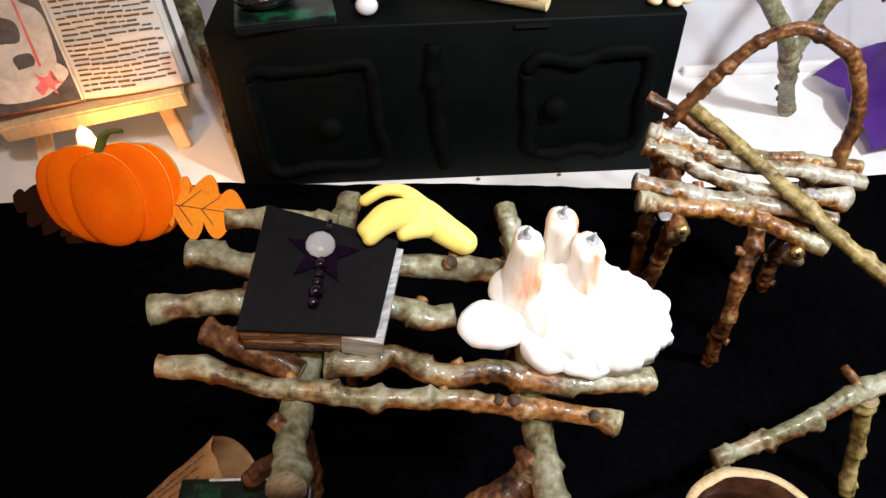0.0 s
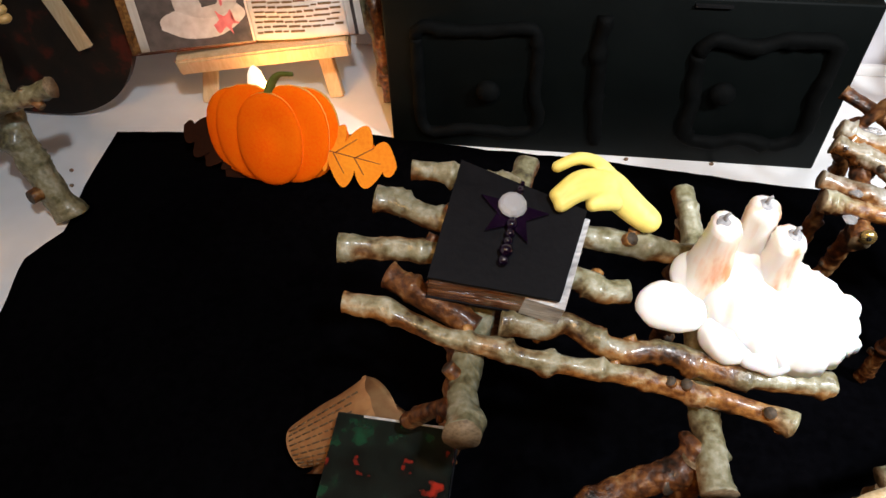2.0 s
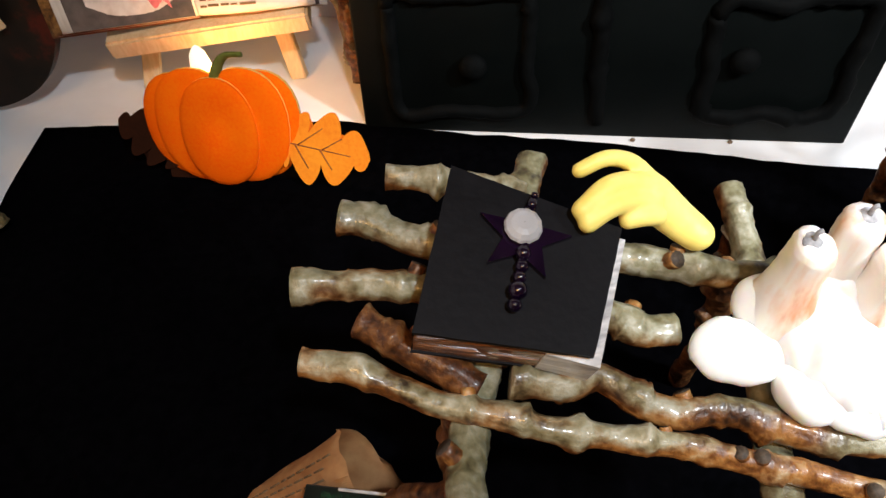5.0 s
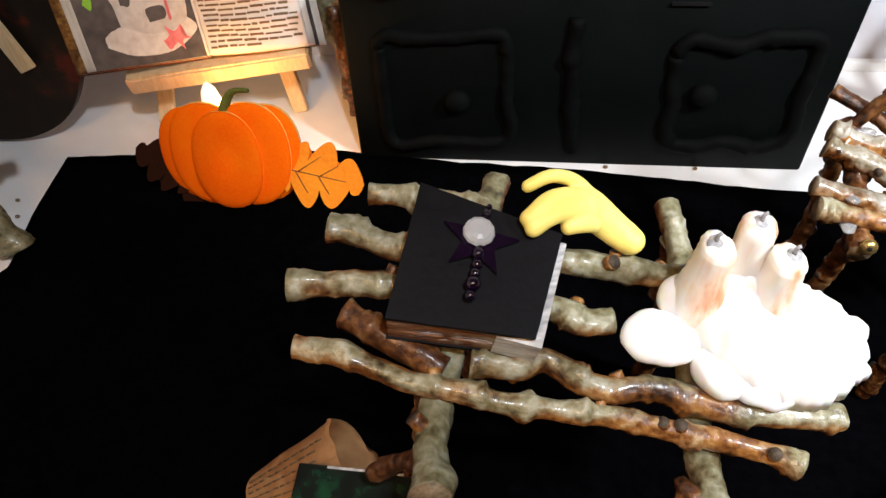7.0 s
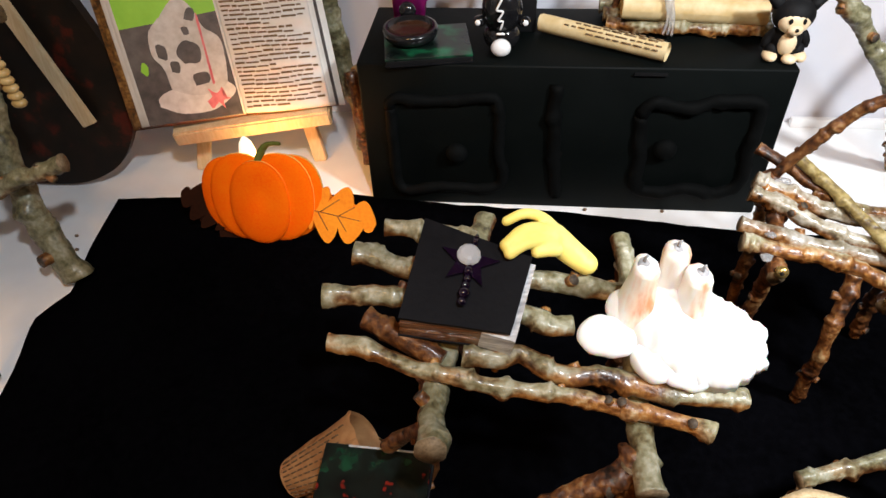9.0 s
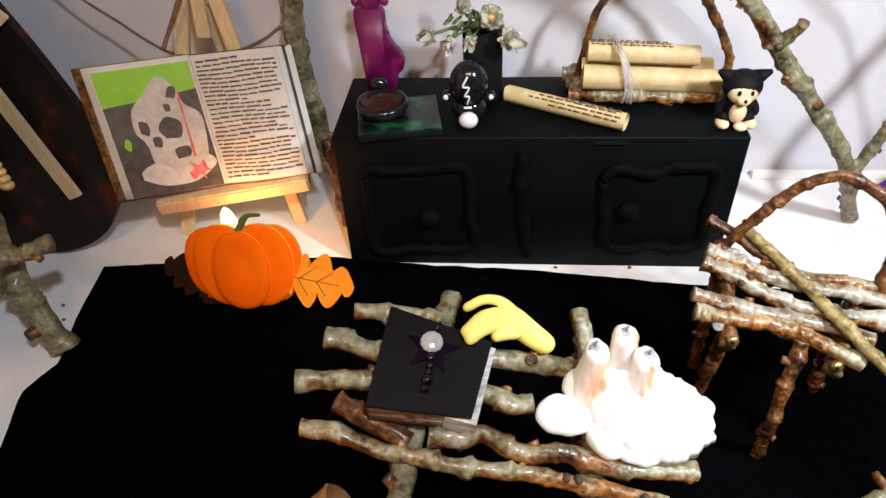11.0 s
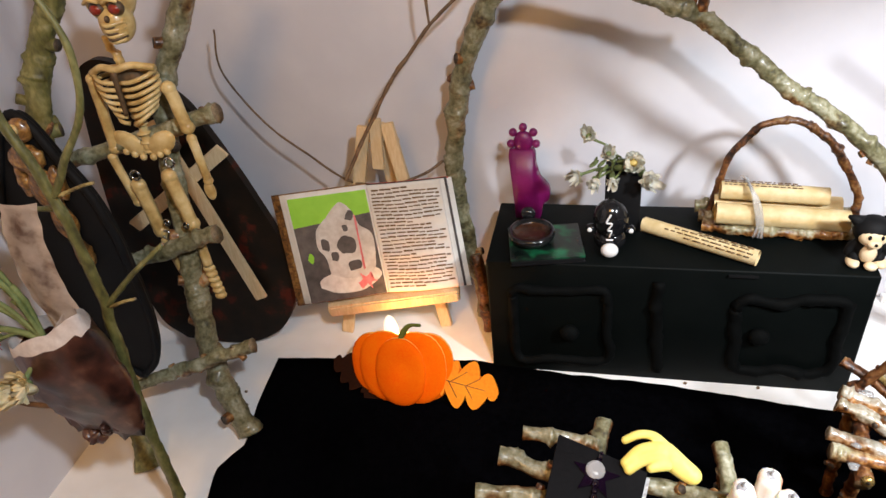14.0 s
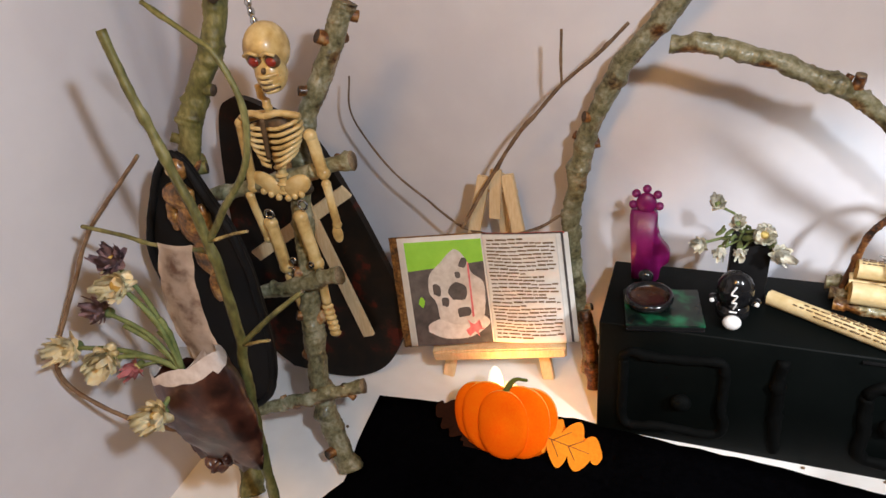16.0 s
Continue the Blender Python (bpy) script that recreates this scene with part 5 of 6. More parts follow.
pouch = thing("flower_pouch", "crumpled wax-paper pouch stained dark red, with a pale paper strip", "pouch")
bm = bmesh.new()
g = []
for k in range(19):
    v = k / 18
    z = 0.206 - 0.082 * v + 0.0
    wl, wr = -0.383 + 0.004 * v + 0.032 * max(0, v - 0.75), -0.330 + 0.014 * math.sin(v * 2.2) - 0.010 * max(0, v - 0.7)
    row = []
    for j in range(25):
        a = 2 * math.pi * j / 24
        c = (wl + wr) / 2 + (wr - wl) / 2 * math.cos(a)
        d = 0.017 * math.sin(math.pi * min(1, 0.25 + v * 0.72)) * math.sin(a)
        q = 0.0035 * noise.noise(V(math.cos(a) * 3, v * 6, math.sin(a) * 3)) + 0.0015 * noise.noise(V(c * 300, z * 300, 0))
        slope = 0.012 * (c + 0.36) / 0.03 * (1 - v)
        row.append(bm.verts.new((c, 0.192 + d + q, z + q + slope)))
    g.append(row)
for a, b in zip(g, g[1:]):
    for j in range(24):
        f = bm.faces.new((a[j], a[j + 1], b[j + 1], b[j]))
        f.material_index = 1 if g.index(a) < 2 else 0
bm.faces.new(g[-1][:-1]).material_index = 0
bmesh.ops.remove_doubles(bm, verts=bm.verts, dist=0.00001)
part("bag", bm, [tissue_red, tissue_pale], pouch, "dark red stained crumpled bag")


def ribbon(name, mid, widths, material, parent, label="", thick=0.0006, crumple=0.0018, seed=0):
    line = curve_points(mid, 0.003)
    n = len(line)
    bm = bmesh.new()
    rows = []
    for k, p in enumerate(line):
        f = k / (n - 1) * (len(widths) - 1)
        i = min(int(f), len(widths) - 2)
        w = widths[i] + (widths[i + 1] - widths[i]) * (f - i)
        rows.append([bm.verts.new(p + V(w * s * (1 + 0.06 * noise.noise(V(k * 0.8, s, seed))), crumple * noise.noise(V(p.x * 120 + s * 2, p.z * 120, seed)) + 0.003 * abs(s), 0)) for s in (-1, -0.6, -0.2, 0.2, 0.6, 1)])
    for a, b in zip(rows, rows[1:]):
        for j in range(5):
            bm.faces.new((a[j], a[j + 1], b[j + 1], b[j]))
    bmesh.ops.solidify(bm, geom=bm.faces[:], thickness=thick)
    return part(name, bm, material, parent, label)


ribbon("paper_strip", [V(-0.350, 0.204, 0.278), V(-0.354, 0.201, 0.252), V(-0.354, 0.200, 0.226), V(-0.347, 0.199, 0.203), V(-0.344, 0.199, 0.19)], [0.0115, 0.0125, 0.0135, 0.0135, 0.012], tissue, pouch, "pale brown-spotted paper strip", seed=3)
ribbon("paper_flap", [V(-0.335, 0.190, 0.216), V(-0.340, 0.184, 0.204), V(-0.350, 0.179, 0.196)], [0.006, 0.012, 0.010], tissue_pale, pouch, "whitish crumpled flap", seed=6, crumple=0.004)
bm = bmesh.new()
for k in range(9):
    ball(bm, (-0.335 - 0.003 * k, 0.188 + 0.002 * math.sin(k * 2), 0.134 - 0.0018 * k + 0.004 * math.sin(k)), (0.005, 0.003, 0.0022), 0, 10, 6, (20 * k, 30, 40 * k))
for w in bm.verts:
    w.co += V(1, 1, 1) * 0.0015 * noise.noise(w.co * 400)
part("frayed_hem", bm, tissue_red, pouch)


def flower(name, place, size, petals, petal_mat, heart_mat, facing, label, seed, stem_to=None, layers=3):
    """A dried flower: layered narrow petals about a heart, and its stalk."""
    ob = thing(name, label, "flower", "dried flowers")
    rnd = random.Random(seed)
    q = Vector(facing).normalized().to_track_quat("Z", "Y").to_matrix().to_4x4()
    m = Matrix.Translation(place) @ q
    for L in range(layers):
        for k in range(petals):
            a = 2 * math.pi * (k + 0.5 * L) / petals + rnd.uniform(-0.15, 0.15)
            l, w, lift = size * rnd.uniform(0.55, 0.85) * (1 - 0.18 * L), size * rnd.uniform(0.22, 0.34), rnd.uniform(-0.25, 0.75) + 0.4 * L
            bm = bmesh.new()
            top = []
            for j in range(5):
                u = j / 4
                ww = w * math.sin(math.pi * (0.15 + 0.75 * u)) ** 0.8
                z = size * lift * u * u + 0.1 * size * math.sin(3 * u + k)
                c = V(math.cos(a), math.sin(a), 0) * (size * 0.15 + l * u) + V(0, 0, z)
                s = V(-math.sin(a), math.cos(a), 0)
                top.append([bm.verts.new(m @ (c + s * ww * e + V(0, 0, abs(e) * size * 0.06))) for e in (-1, 0, 1)])
            for p, r in zip(top, top[1:]):
                for e in (0, 1):
                    bm.faces.new((p[e], p[e + 1], r[e + 1], r[e]))
            bmesh.ops.solidify(bm, geom=bm.faces[:], thickness=size * 0.04)
            part("petal", bm, petal_mat, ob)
    bm = bmesh.new()
    ball(bm, m @ V(0, 0, size * 0.15), size * 0.33, 0, 12, 8)
    for w in bm.verts:
        w.co += V(1, 1, 1) * size * 0.1 * noise.noise(w.co * 900)
    part("heart", bm, heart_mat, ob)
    bm = bmesh.new()
    ball(bm, m @ V(0, 0, -size * 0.22), size * 0.34, 0, 10, 6)
    part("calyx", bm, stem_green, ob)
    if stem_to:
        bm = bmesh.new()
        a, b = Vector(place), Vector(stem_to)
        tube(bm, [a, a.lerp(b, 0.5) + V(0.003, 0.002, 0.004), b], size * 0.13, size * 0.15, 0.004, 7, seed, 0.2, 3, 0.3)
        part("stalk", bm, stem_green, ob)
    return ob


mouth = (-0.362, 0.194, 0.196)
flower("dried_flower", (-0.386, 0.196, 0.268), 0.0105, 15, petal_mauve, petal_yellow, (-0.1, -0.5, 0.8), "withered mauve dried flower head", 1, mouth, 3)
flower("dried_flower", (-0.382, 0.190, 0.258), 0.0110, 16, petal_white, petal_yellow, (0.2, -0.9, 0.4), "cream dried flower with curled petals", 2, mouth)
flower("dried_flower", (-0.409, 0.196, 0.230), 0.0100, 10, petal_mauve, stem_green, (-0.6, -0.5, 0.5), "withered mauve dried flower bud", 3, mouth)
flower("dried_flower", (-0.442, 0.190, 0.201), 0.0120, 16, petal_white, petal_yellow, (-0.3, -0.9, 0.3), "cream dried flower with a dark yellow heart", 4, mouth)
flower("dried_flower", (-0.414, 0.188, 0.200), 0.0125, 16, petal_white, stem_green, (0.3, -0.9, 0.1), "yellowed dried flower with curled petals", 5, mouth)
flower("dried_flower", (-0.362, 0.168, 0.184), 0.0115, 16, petal_white, petal_yellow, (0.0, -0.9, 0.4), "cream dried flower drooping over the pouch", 6, mouth)
flower("dried_flower", (-0.392, 0.190, 0.196), 0.0080, 8, petal_pink, petal_yellow, (-0.5, -0.7, -0.2), "small dusty pink dried flower", 7, mouth)
for k, (x, z) in enumerate(((-0.378, 0.240), (-0.398, 0.222), (-0.372, 0.222), (-0.368, 0.232))):
    bm = bmesh.new()
    tube(bm, [(x, 0.196, z), (x * 0.5 - 0.181, 0.197, z * 0.5 + 0.1), mouth], 0.0016, 0.0018, 0.004, 7, 70 + k, 0.2, 4, 0.4)
    tagged(part("loose_stalk", bm, stem_green), "bare green flower stalk in the pouch", "stalk", "flower stalks")

# the whole posy leans a little towards the coffin
for o in list(bpy.data.objects):
    if o.name.split(".")[0] in ("green_twig", "bent_twig", "flower_pouch", "dried_flower", "loose_stalk"):
        for c in [o] + o.children_recursive:
            if c.type == "MESH":
                c.data.transform(Matrix(((1, 0, 0.025, -0.0007), (0, 1, 0, 0), (0, 0, 1, 0.0045), (0, 0, 0, 1))))

# ---- thin twigs and trunks by the backdrop ----
thin = thing("thin_twig", "slender brown twig with a forked tip behind the easel", "twig")
TY = 0.462
stick("stem", thin, [(-0.2700, TY - 0.012, 0.1610), (-0.2491, TY, 0.1990), (-0.2230, TY, 0.2410), (-0.2020, TY, 0.2670), (-0.1840, TY, 0.2880), (-0.1590, TY, 0.3100), (-0.1370, TY, 0.3330)], 0.0017, 0.0013, twig_brown, 401, knots=7)
stick("shoot", thin, [(-0.1840, TY, 0.2880), (-0.1845, TY, 0.3090), (-0.1840, TY, 0.3290)], 0.0011, 0.0010, twig_brown, 402, knots=2)
thin2 = thing("thin_twig", "very thin arching brown twig against the backdrop", "twig")
stick("stem", thin2, [(-0.372, 0.478, 0.286), (-0.375, 0.478, 0.249), (-0.347, 0.478, 0.202), (-0.311, 0.474, 0.173), (-0.274, 0.466, 0.152), (-0.237, 0.462, 0.150), (-0.206, 0.472, 0.156), (-0.190, 0.482, 0.164)], 0.0008, 0.0013, twig_brown, 403, knots=8)
trunk = thing("tree_branch", "tall mossy grey branch standing behind the easel like a tree", "branch")
stick("trunk", trunk, [(-0.158, 0.470, 0.004), (-0.162, 0.474, 0.035), (-0.174, 0.484, 0.075), (-0.182, 0.488, 0.139), (-0.177, 0.49, 0.195), (-0.170, 0.49, 0.232), (-0.150, 0.49, 0.284), (-0.127, 0.49, 0.315), (-0.095, 0.492, 0.355), (-0.06, 0.494, 0.40)], 0.0085, 0.0092, bark_lichen, 411, knots=14, knot=0.3, wob=0.22)
stick("root", trunk, [(-0.153, 0.448, 0.003), (-0.156, 0.452, 0.020), (-0.157, 0.456, 0.045), (-0.165, 0.468, 0.075)], 0.0060, 0.0052, bark_brown, 412, knots=5, label="brown mossy root stub")
archb = thing("arching_branch", "knobbly grey branch arching over the cabinet", "branch")
stick("limb", archb, [(-0.106, 0.42, 0.3305), (-0.079, 0.42, 0.329), (-0.049, 0.42, 0.321), (-0.021, 0.42, 0.311), (0.003, 0.42, 0.300), (0.024, 0.42, 0.284), (0.045, 0.42, 0.267), (0.064, 0.42, 0.250), (0.095, 0.42, 0.229), (0.127, 0.42, 0.201), (0.164, 0.42, 0.155), (0.200, 0.42, 0.112), (0.224, 0.424, 0.078), (0.246, 0.445, 0.034), (0.262, 0.460, 0.004)], 0.0060, 0.0062, bark_lichen, 421, knots=22, knot=0.55)
stick("side_shoot", archb, [(0.150, 0.418, 0.175), (0.157, 0.414, 0.186), (0.158, 0.412, 0.191)], 0.0038, 0.0036, bark_lichen, 422, knots=1)
stick("side_shoot", archb, [(0.003, 0.42, 0.302), (0.004, 0.418, 0.313)], 0.0034, 0.0032, bark_lichen, 423, knots=1)
stick("fork", archb, [(0.232, 0.43, 0.066), (0.236, 0.424, 0.094), (0.246, 0.424, 0.128), (0.262, 0.424, 0.165), (0.29, 0.43, 0.21), (0.32, 0.44, 0.26)], 0.0046, 0.0046, bark_lichen, 424)
stick("fine_twig", archb, [(0.16, 0.43, 0.285), (0.20, 0.44, 0.245), (0.235, 0.45, 0.21), (0.27, 0.455, 0.16), (0.30, 0.46, 0.09)], 0.0013, 0.0014, twig_brown, 425, knots=4)

# ---- things on the cabinet ----
CT = 0.117
gb = thing("green_book", "thin black booklet with green paint smears lying on the cabinet", "book")
M3 = Matrix.Translation((-0.097, 0.4225, CT)) @ Euler((0, 0, radians(10))).to_matrix().to_4x4()
for name, z, t, s, m in (("back_cover", 0.001, 0.0016, 0.058, gloss_black), ("page_block", 0.0032, 0.003, 0.0565, matt_black), ("front_cover", 0.0055, 0.0016, 0.058, green_cover)):
    bm = bmesh.new()
    box(bm, (0, 0, z), (s, 0.048, t), bevel=0.0004)
    bmesh.ops.transform(bm, matrix=M3, verts=bm.verts)
    part(name, bm, m, gb, smooth=False)
bm = bmesh.new()
lathe(bm, [(0.0002, 0.0), (0.012, 0.0), (0.0175, 0.003), (0.0190, 0.007), (0.0182, 0.0098), (0.0160, 0.0100), (0.0150, 0.0070), (0.010, 0.0045), (0.0002, 0.0040)], (-0.108, 0.424, CT + 0.0064), n=32)
bowl = thing("bowl", "small glossy black bowl with dark brown inside on the booklet", "bowl")
for f in bm.faces:
    c = f.calc_center_median()
    f.material_index = 1 if (c.xy - V(-0.108, 0.424)).length < 0.0150 and c.z > CT + 0.0100 else 0
part("shell", bm, [gloss_black, bowl_inside], bowl)
bm = bmesh.new()
ball(bm, (-0.113, 0.447, CT + 0.017), (0.006, 0.005, 0.006))
part("lid_knob", bm, gloss_black, bowl)

bm = bmesh.new()
PYY = 0.476
plate(bm, [(p.x, p.y) for p in curve_points([V(-0.126, CT + 0.0, 0), V(-0.128, 0.150, 0), V(-0.130, 0.178, 0), V(-0.1265, 0.181, 0), V(-0.110, 0.180, 0), V(-0.109, 0.170, 0), V(-0.105, 0.155, 0), V(-0.098, 0.146, 0), V(-0.097, 0.137, 0), V(-0.103, 0.130, 0), V(-0.106, CT, 0), V(-0.126, CT, 0)], 0.003)[:-1]], lambda u, v, w: V(u, PYY - w, v + 0.0005), 0.010)
ball(bm, (-0.118, PYY - 0.005, 0.188), (0.0082, 0.005, 0.0095))
for a in (-52, 0, 52, 104, -104):
    ball(bm, (-0.118 + 0.0105 * math.sin(radians(a)), PYY - 0.005, 0.189 + 0.0118 * math.cos(radians(a))), 0.0035, 0, 12, 8)
single("purple_bottle", bm, purple_plastic, "translucent magenta plastic ornament with a knobbed top", "ornament")

vase = thing("black_vase", "square matt black vase on the cabinet holding small white flowers", "vase")
bm = bmesh.new()
box(bm, (-0.0375, 0.462, CT + 0.0265), (0.028, 0.024, 0.053), bevel=0.001)
part("body", bm, matt_black, vase)
vm = (-0.038, 0.458, CT + 0.052)
for k, (x, y, z, sz, fc, lab) in enumerate(((-0.065, 0.448, 0.203, 0.0090, (-0.2, -0.5, 0.8), "small greenish white flower bud"), (-0.073, 0.442, 0.173, 0.0095, (-0.6, -0.6, -0.1), "small drooping white and green flower"), (-0.060, 0.440, 0.170, 0.0085, (-0.1, -0.7, -0.5), "small drooping white and green flower"), (-0.050, 0.447, 0.189, 0.0085, (0.1, -0.6, 0.7), "small white flower bud"), (-0.031, 0.443, 0.184, 0.0115, (-0.1, -0.85, 0.5), "white daisy with a yellow heart"), (-0.0205, 0.442, 0.170, 0.0115, (0.6, -0.7, 0.1), "white daisy seen from the side"), (-0.046, 0.440, 0.170, 0.0075, (0.0, -0.8, -0.3), "small withered white flower"))):
    f = flower("white_flower", (x, y, z), sz * 0.80, 14, petal_pale, petal_yellow if k > 3 else stem_green, fc, lab, 20 + k, vm)
    f["group"] = "flowers in the vase"
bm = bmesh.new()
for k in range(16):
    rr = random.Random(k)
    p = V(-0.045 + rr.uniform(-0.02, 0.02), 0.447 + rr.uniform(-0.006, 0.006), 0.176 + rr.uniform(-0.008, 0.010))
    ball(bm, p, (0.0052, 0.0012, 0.0024), 0, 8, 5, (rr.uniform(0, 90), rr.uniform(-40, 40), rr.uniform(0, 180)))
part("foliage", bm, stem_green, vase, "small curled green leaves")

bm = bmesh.new()
ball(bm, (-0.0465, 0.424, CT + 0.0285), (0.0135, 0.012, 0.0170), 0, 22, 14)
ball(bm, (-0.0465, 0.425, CT + 0.010), (0.0125, 0.011, 0.0102), 0, 18, 12)
for s in (-1, 1):
    ball(bm, (-0.0465 + s * 0.0145, 0.421, CT + 0.0215), (0.0042, 0.0038, 0.0038), 0)
    ball(bm, (-0.0465 + s * 0.0155, 0.4180, CT + 0.0215), (0.0020, 0.0012, 0.0020), 1)
ball(bm, (-0.0465, 0.412, CT + 0.0070), (0.0068, 0.005, 0.0060), 1)
for pts in ([(-0.0465, 0.4112, CT + 0.040), (-0.0495, 0.4100, CT + 0.0335), (-0.0455, 0.4098, CT + 0.0325), (-0.0485, 0.4100, CT + 0.0265), (-0.0455, 0.4102, CT + 0.026), (-0.0470, 0.4112, CT + 0.020)], [(-0.0495, 0.4122, CT + 0.0165), (-0.0440, 0.4122, CT + 0.0165)]):
    tube(bm, pts, 0.0008, 0.0007, 0.0008, 6, mi=1)
single("black_figurine", bm, [gloss_black, white_gloss], "glossy black rounded figurine with a white zigzag on the cabinet", "figurine")

# printed scroll
sc = thing("paper_scroll", "rolled yellowed paper with dark print lying on the cabinet", "scroll")
a0, a1 = V(-0.0195, 0.4515, CT + 0.0072), V(0.0605, 0.4090, CT + 0.0072)
bm = bmesh.new()
axd = (a1 - a0).normalized()
e1 = axd.cross(V(0, 0, 1)).normalized()
g = []
for k in range(17):
    u = k / 16
    row = []
    for j in range(41):
        a = 2 * math.pi * 2.2 * j / 40
        r = 0.0040 + 0.0030 * j / 40 + 0.0002 * noise.noise(V(u * 5, a, 3))
        row.append(bm.verts.new(a0.lerp(a1, u) + axd * 0.0006 * noise.noise(V(a, 2, k // 16)) + (e1 * math.cos(a) + V(0, 0, 1) * math.sin(a)) * r))
    g.append(row)
for p, q in zip(g, g[1:]):
    for j in range(40):
        bm.faces.new((p[j], p[j + 1], q[j + 1], q[j]))
part("sheet", bm, paper_old, sc)
rnd = random.Random(12)
for ang, u0 in ((0.35, 0.40), (0.75, 0.22), (1.15, 0.30), (1.5, 0.5)):
    u = u0
    while u < 0.95:
        l = rnd.uniform(0.03, 0.09)
        d = e1 * math.cos(ang) + V(0, 0, 1) * math.sin(ang)
        bm = bmesh.new()
        tube(bm, [a0.lerp(a1, u) + d * 0.00705, a0.lerp(a1, min(u + l, 0.97)) + d * 0.00705], 0.0006, 0.0006, 0.02, 5)
        part("text_bar", bm, ink_brown, sc)
        u += l + rnd.uniform(0.012, 0.025)

# log carrier with paper rolls
carrier = thing("log_carrier", "bark log carrier with a bent twig hoop, on the cabinet", "carrier")
for k, pts in enumerate(([(0.026, 0.458, CT + 0.005), (0.064, 0.449, CT + 0.006), (0.10, 0.446, CT + 0.005), (0.134, 0.447, CT + 0.005)], [(0.024, 0.470, CT + 0.005), (0.07, 0.465, CT + 0.006), (0.136, 0.462, CT + 0.005)], [(0.022, 0.482, CT + 0.0055), (0.07, 0.480, CT + 0.006), (0.140, 0.478, CT + 0.005)])):
    stick("bark_bar", carrier, pts, 0.0052, 0.0048, bark_grey if k else bark, 501 + k, wob=0.5, knot=0.7)
stick("hoop", carrier, [(0.032, 0.472, CT + 0.008), (0.035, 0.472, 0.144), (0.037, 0.472, 0.153), (0.043, 0.472, 0.178), (0.054, 0.472, 0.193), (0.064, 0.472, 0.203), (0.087, 0.472, 0.204), (0.111, 0.472, 0.188), (0.129, 0.472, 0.162), (0.139, 0.472, 0.142), (0.141, 0.472, CT + 0.008)], 0.0026, 0.0034, bark_brown, 511, knots=10, spurs=4)
for k, (p, q, r, m) in enumerate((((0.034, 0.452, CT + 0.0195), (0.129, 0.449, CT + 0.0165), 0.0092, paper_old), ((0.037, 0.463, CT + 0.034), (0.115, 0.462, CT + 0.030), 0.0078, paper_old), ((0.034, 0.470, CT + 0.0185), (0.128, 0.470, CT + 0.0165), 0.0085, paper_old))):
    bm = bmesh.new()
    p, q = Vector(p), Vector(q)
    d = (q - p).normalized()
    e = d.cross(V(0, 0, 1)).normalized()
    g = []
    for i in range(13):
        row = []
        for j in range(37):
            a = 2 * math.pi * 2.0 * j / 36
            rr = r * (0.62 + 0.38 * j / 36) * (1 + 0.03 * noise.noise(V(i * 0.4, a, k)))
            row.append(bm.verts.new(p.lerp(q, i / 12) + (e * math.cos(a) + d.cross(e) * -math.sin(a)) * rr))
        g.append(row)
    for s, t in zip(g, g[1:]):
        for j in range(36):
            bm.faces.new((s[j], s[j + 1], t[j + 1], t[j]))
    rr = thing("paper_roll", "rolled yellowed paper bound on the bark carrier", "paper roll", "paper rolls on the carrier")
    part("sheet", bm, m, rr)
    if k == 1:
        rnd = random.Random(31)
        for row in range(3):
            u = 0.03
            while u < 0.72:
                l = rnd.uniform(0.02, 0.06)
                ang = 1.1 + 0.32 * row
                dd = V(0, -math.cos(ang), math.sin(ang)) * (r + 0.0002)
                bm = bmesh.new()
                tube(bm, [p.lerp(q, u) + dd, p.lerp(q, u + l) + dd], 0.00045, 0.00045, 0.02, 5)
                part("text_bar", bm, ink_brown, rr)
                u += l + 0.018
tie = bmesh.new()
for k in range(3):
    tube(tie, [(0.062 + 0.003 * k, 0.441, CT + 0.004), (0.063 + 0.002 * k, 0.4395, CT + 0.016), (0.060 + 0.002 * k, 0.446, CT + 0.031), (0.056, 0.456, CT + 0.043), (0.052 + 0.002 * k, 0.470, CT + 0.042)], 0.0011, 0.0009, 0.002, 7, 90 + k, 0.5)
single("clear_ribbon", tie, cellophane, "clear cellophane ribbon tied round the paper rolls", "ribbon")

# kitten figurine
bm = bmesh.new()
KX, KY = 0.1345, 0.418
ball(bm, (KX, KY, CT + 0.0125), (0.0095, 0.0085, 0.0125), 0, 18, 12)
ball(bm, (KX - 0.0005, KY - 0.001, CT + 0.0295), (0.0128, 0.0112, 0.0110), 0, 20, 14)
ball(bm, (KX - 0.001, KY - 0.0065, CT + 0.0275), (0.0098, 0.0066, 0.0082), 1, 18, 12)
ball(bm, (KX - 0.001, KY - 0.0115, CT + 0.0240), (0.0048, 0.0038, 0.0035), 1)
ball(bm, (KX - 0.001, KY - 0.0150, CT + 0.0252), 0.0012, 0, 8, 6)
ball(bm, (KX - 0.001, KY - 0.0055, CT + 0.0125), (0.0058, 0.0048, 0.0080), 1)
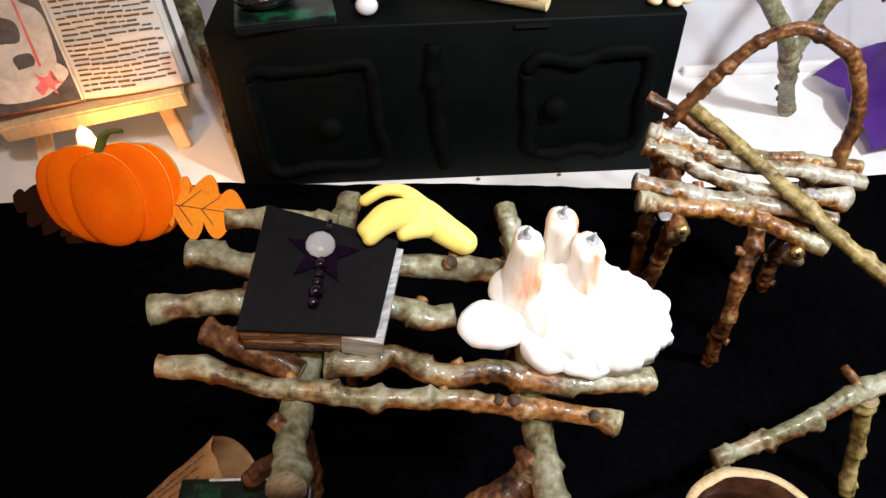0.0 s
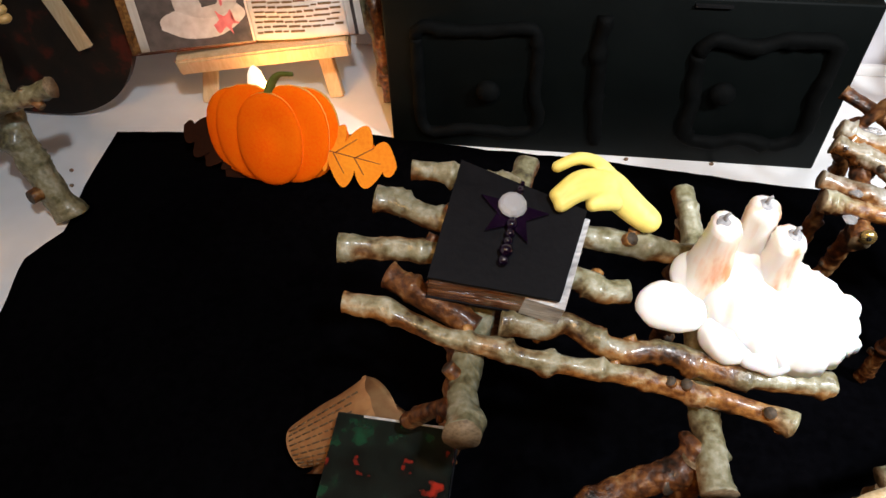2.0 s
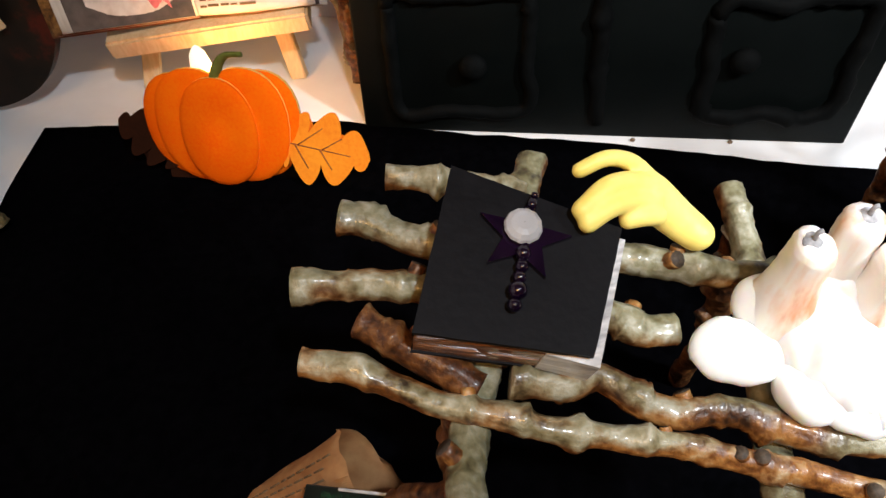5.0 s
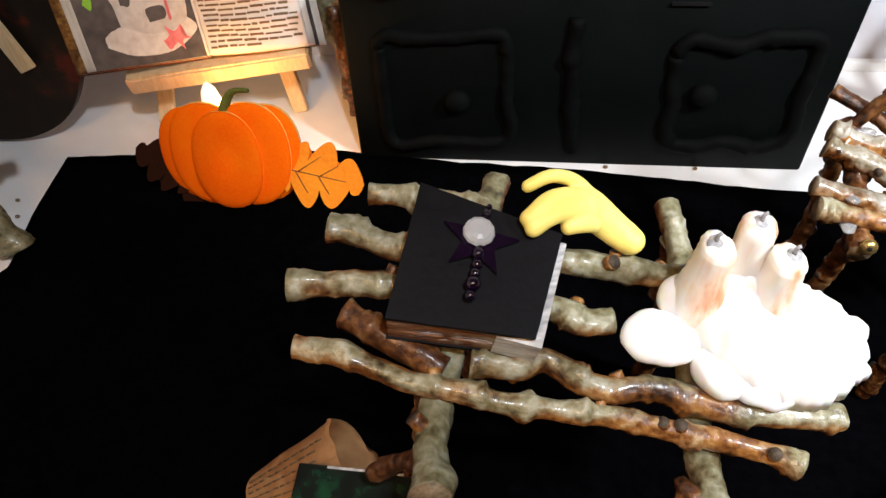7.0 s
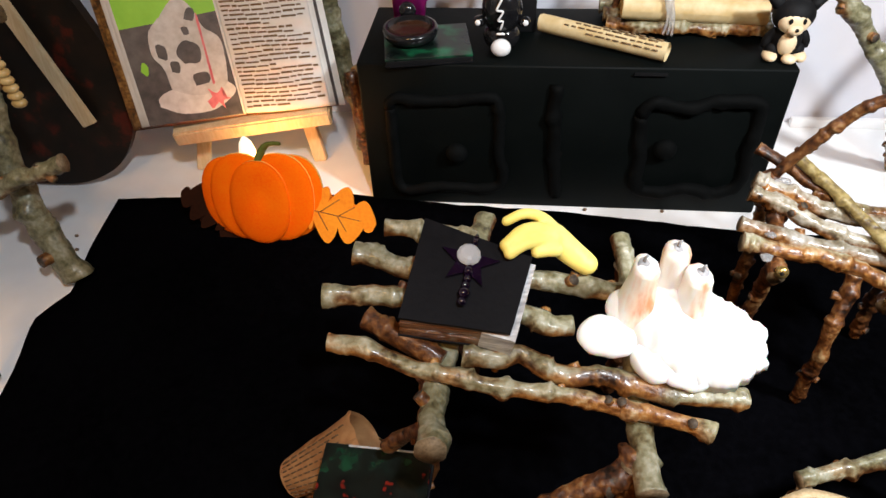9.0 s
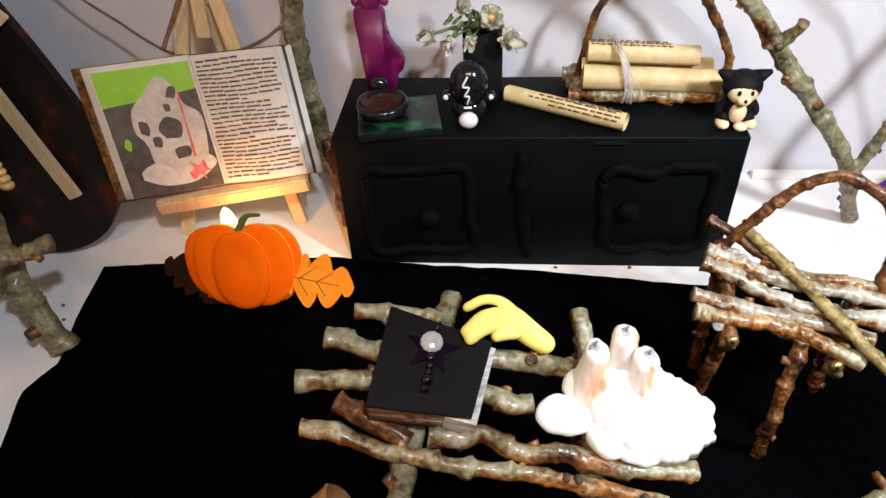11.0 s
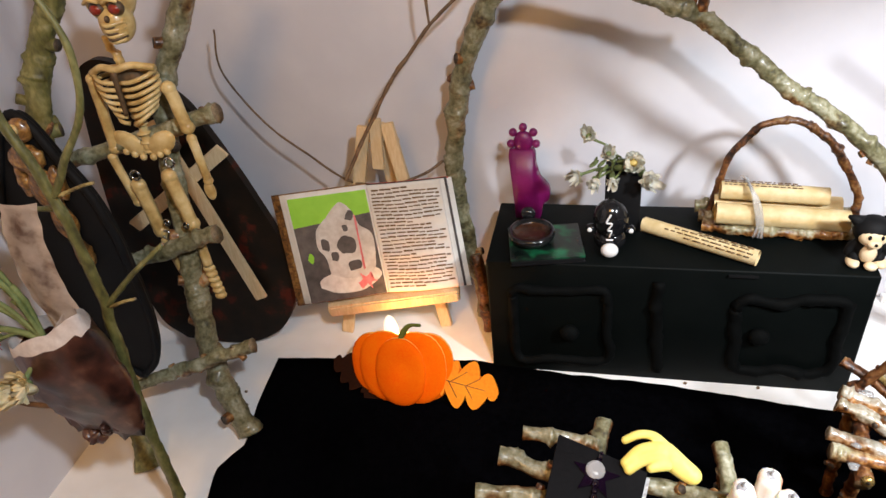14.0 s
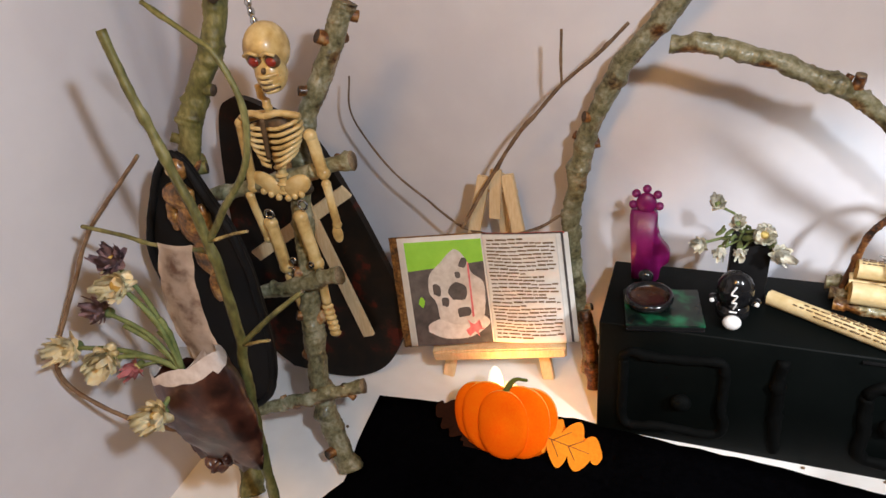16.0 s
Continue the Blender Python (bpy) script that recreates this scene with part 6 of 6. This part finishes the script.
for s in (-1, 1):
    ball(bm, (KX - 0.001 + s * 0.0040, KY - 0.0122, CT + 0.0295), (0.0013, 0.0010, 0.0019), 0, 8, 6)
    bmesh.ops.create_cone(bm, cap_ends=True, segments=10, radius1=0.0058, radius2=0.0014, depth=0.010, matrix=pose(KX + s * 0.0125, KY + 0.001, CT + 0.0365, 0, s * 62, 0))
    ball(bm, (KX + s * 0.0090, KY - 0.004, CT + 0.0034), (0.0046, 0.0070, 0.0034), 1)
    ball(bm, (KX + s * 0.0075, KY, CT + 0.0065), (0.0050, 0.0065, 0.0055), 0)
    ball(bm, (KX + s * 0.0105, KY + 0.0005, CT + 0.0135), (0.0035, 0.0035, 0.0075), 0, 10, 8, (0, s * -25, 0))
ball(bm, (KX + 0.002, KY - 0.0085, CT + 0.0030), (0.0046, 0.0045, 0.0030), 1)
single("kitten_figurine", bm, [matt_black, skin_cream], "small black and cream sitting kitten figurine on the cabinet", "figurine")

# purple cloth and crumbs
bm = bmesh.new()
g = []
for k in range(25):
    row = []
    for j in range(25):
        u, v = k / 24, j / 24
        x, y = 0.296 + 0.20 * u, 0.40 + 0.10 * v
        h = 0.075 * math.sin(math.pi * min(1, u * 1.2 + 0.02)) ** 0.5 * math.sin(math.pi * (0.05 + 0.9 * v)) ** 0.6
        row.append(bm.verts.new((x + 0.01 * noise.noise(V(u * 4, v * 4, 1)), y + 0.01 * noise.noise(V(u * 4, v * 4, 7)), 0.003 + max(0, h + 0.016 * noise.noise(V(u * 6, v * 5, 3)) * (h / 0.085)))))
    g.append(row)
for a, b in zip(g, g[1:]):
    for j in range(24):
        bm.faces.new((a[j], a[j + 1], b[j + 1], b[j]))
bmesh.ops.solidify(bm, geom=bm.faces[:], thickness=0.0008)
single("purple_cloth", bm, purple_cloth, "crumpled shiny purple cloth heaped on the tabletop", "cloth")
for x, y in ((0.077, 0.3985), (-0.36, 0.345), (-0.352, 0.33), (0.02, 0.3975)):
    bm = bmesh.new()
    ball(bm, (x, y, 0.0012), (0.0016, 0.0013, 0.0012), 0, 8, 6)
    tagged(part("crumb", bm, twig_brown), "tiny dark bark crumb on the white tabletop", "crumb", "crumbs")
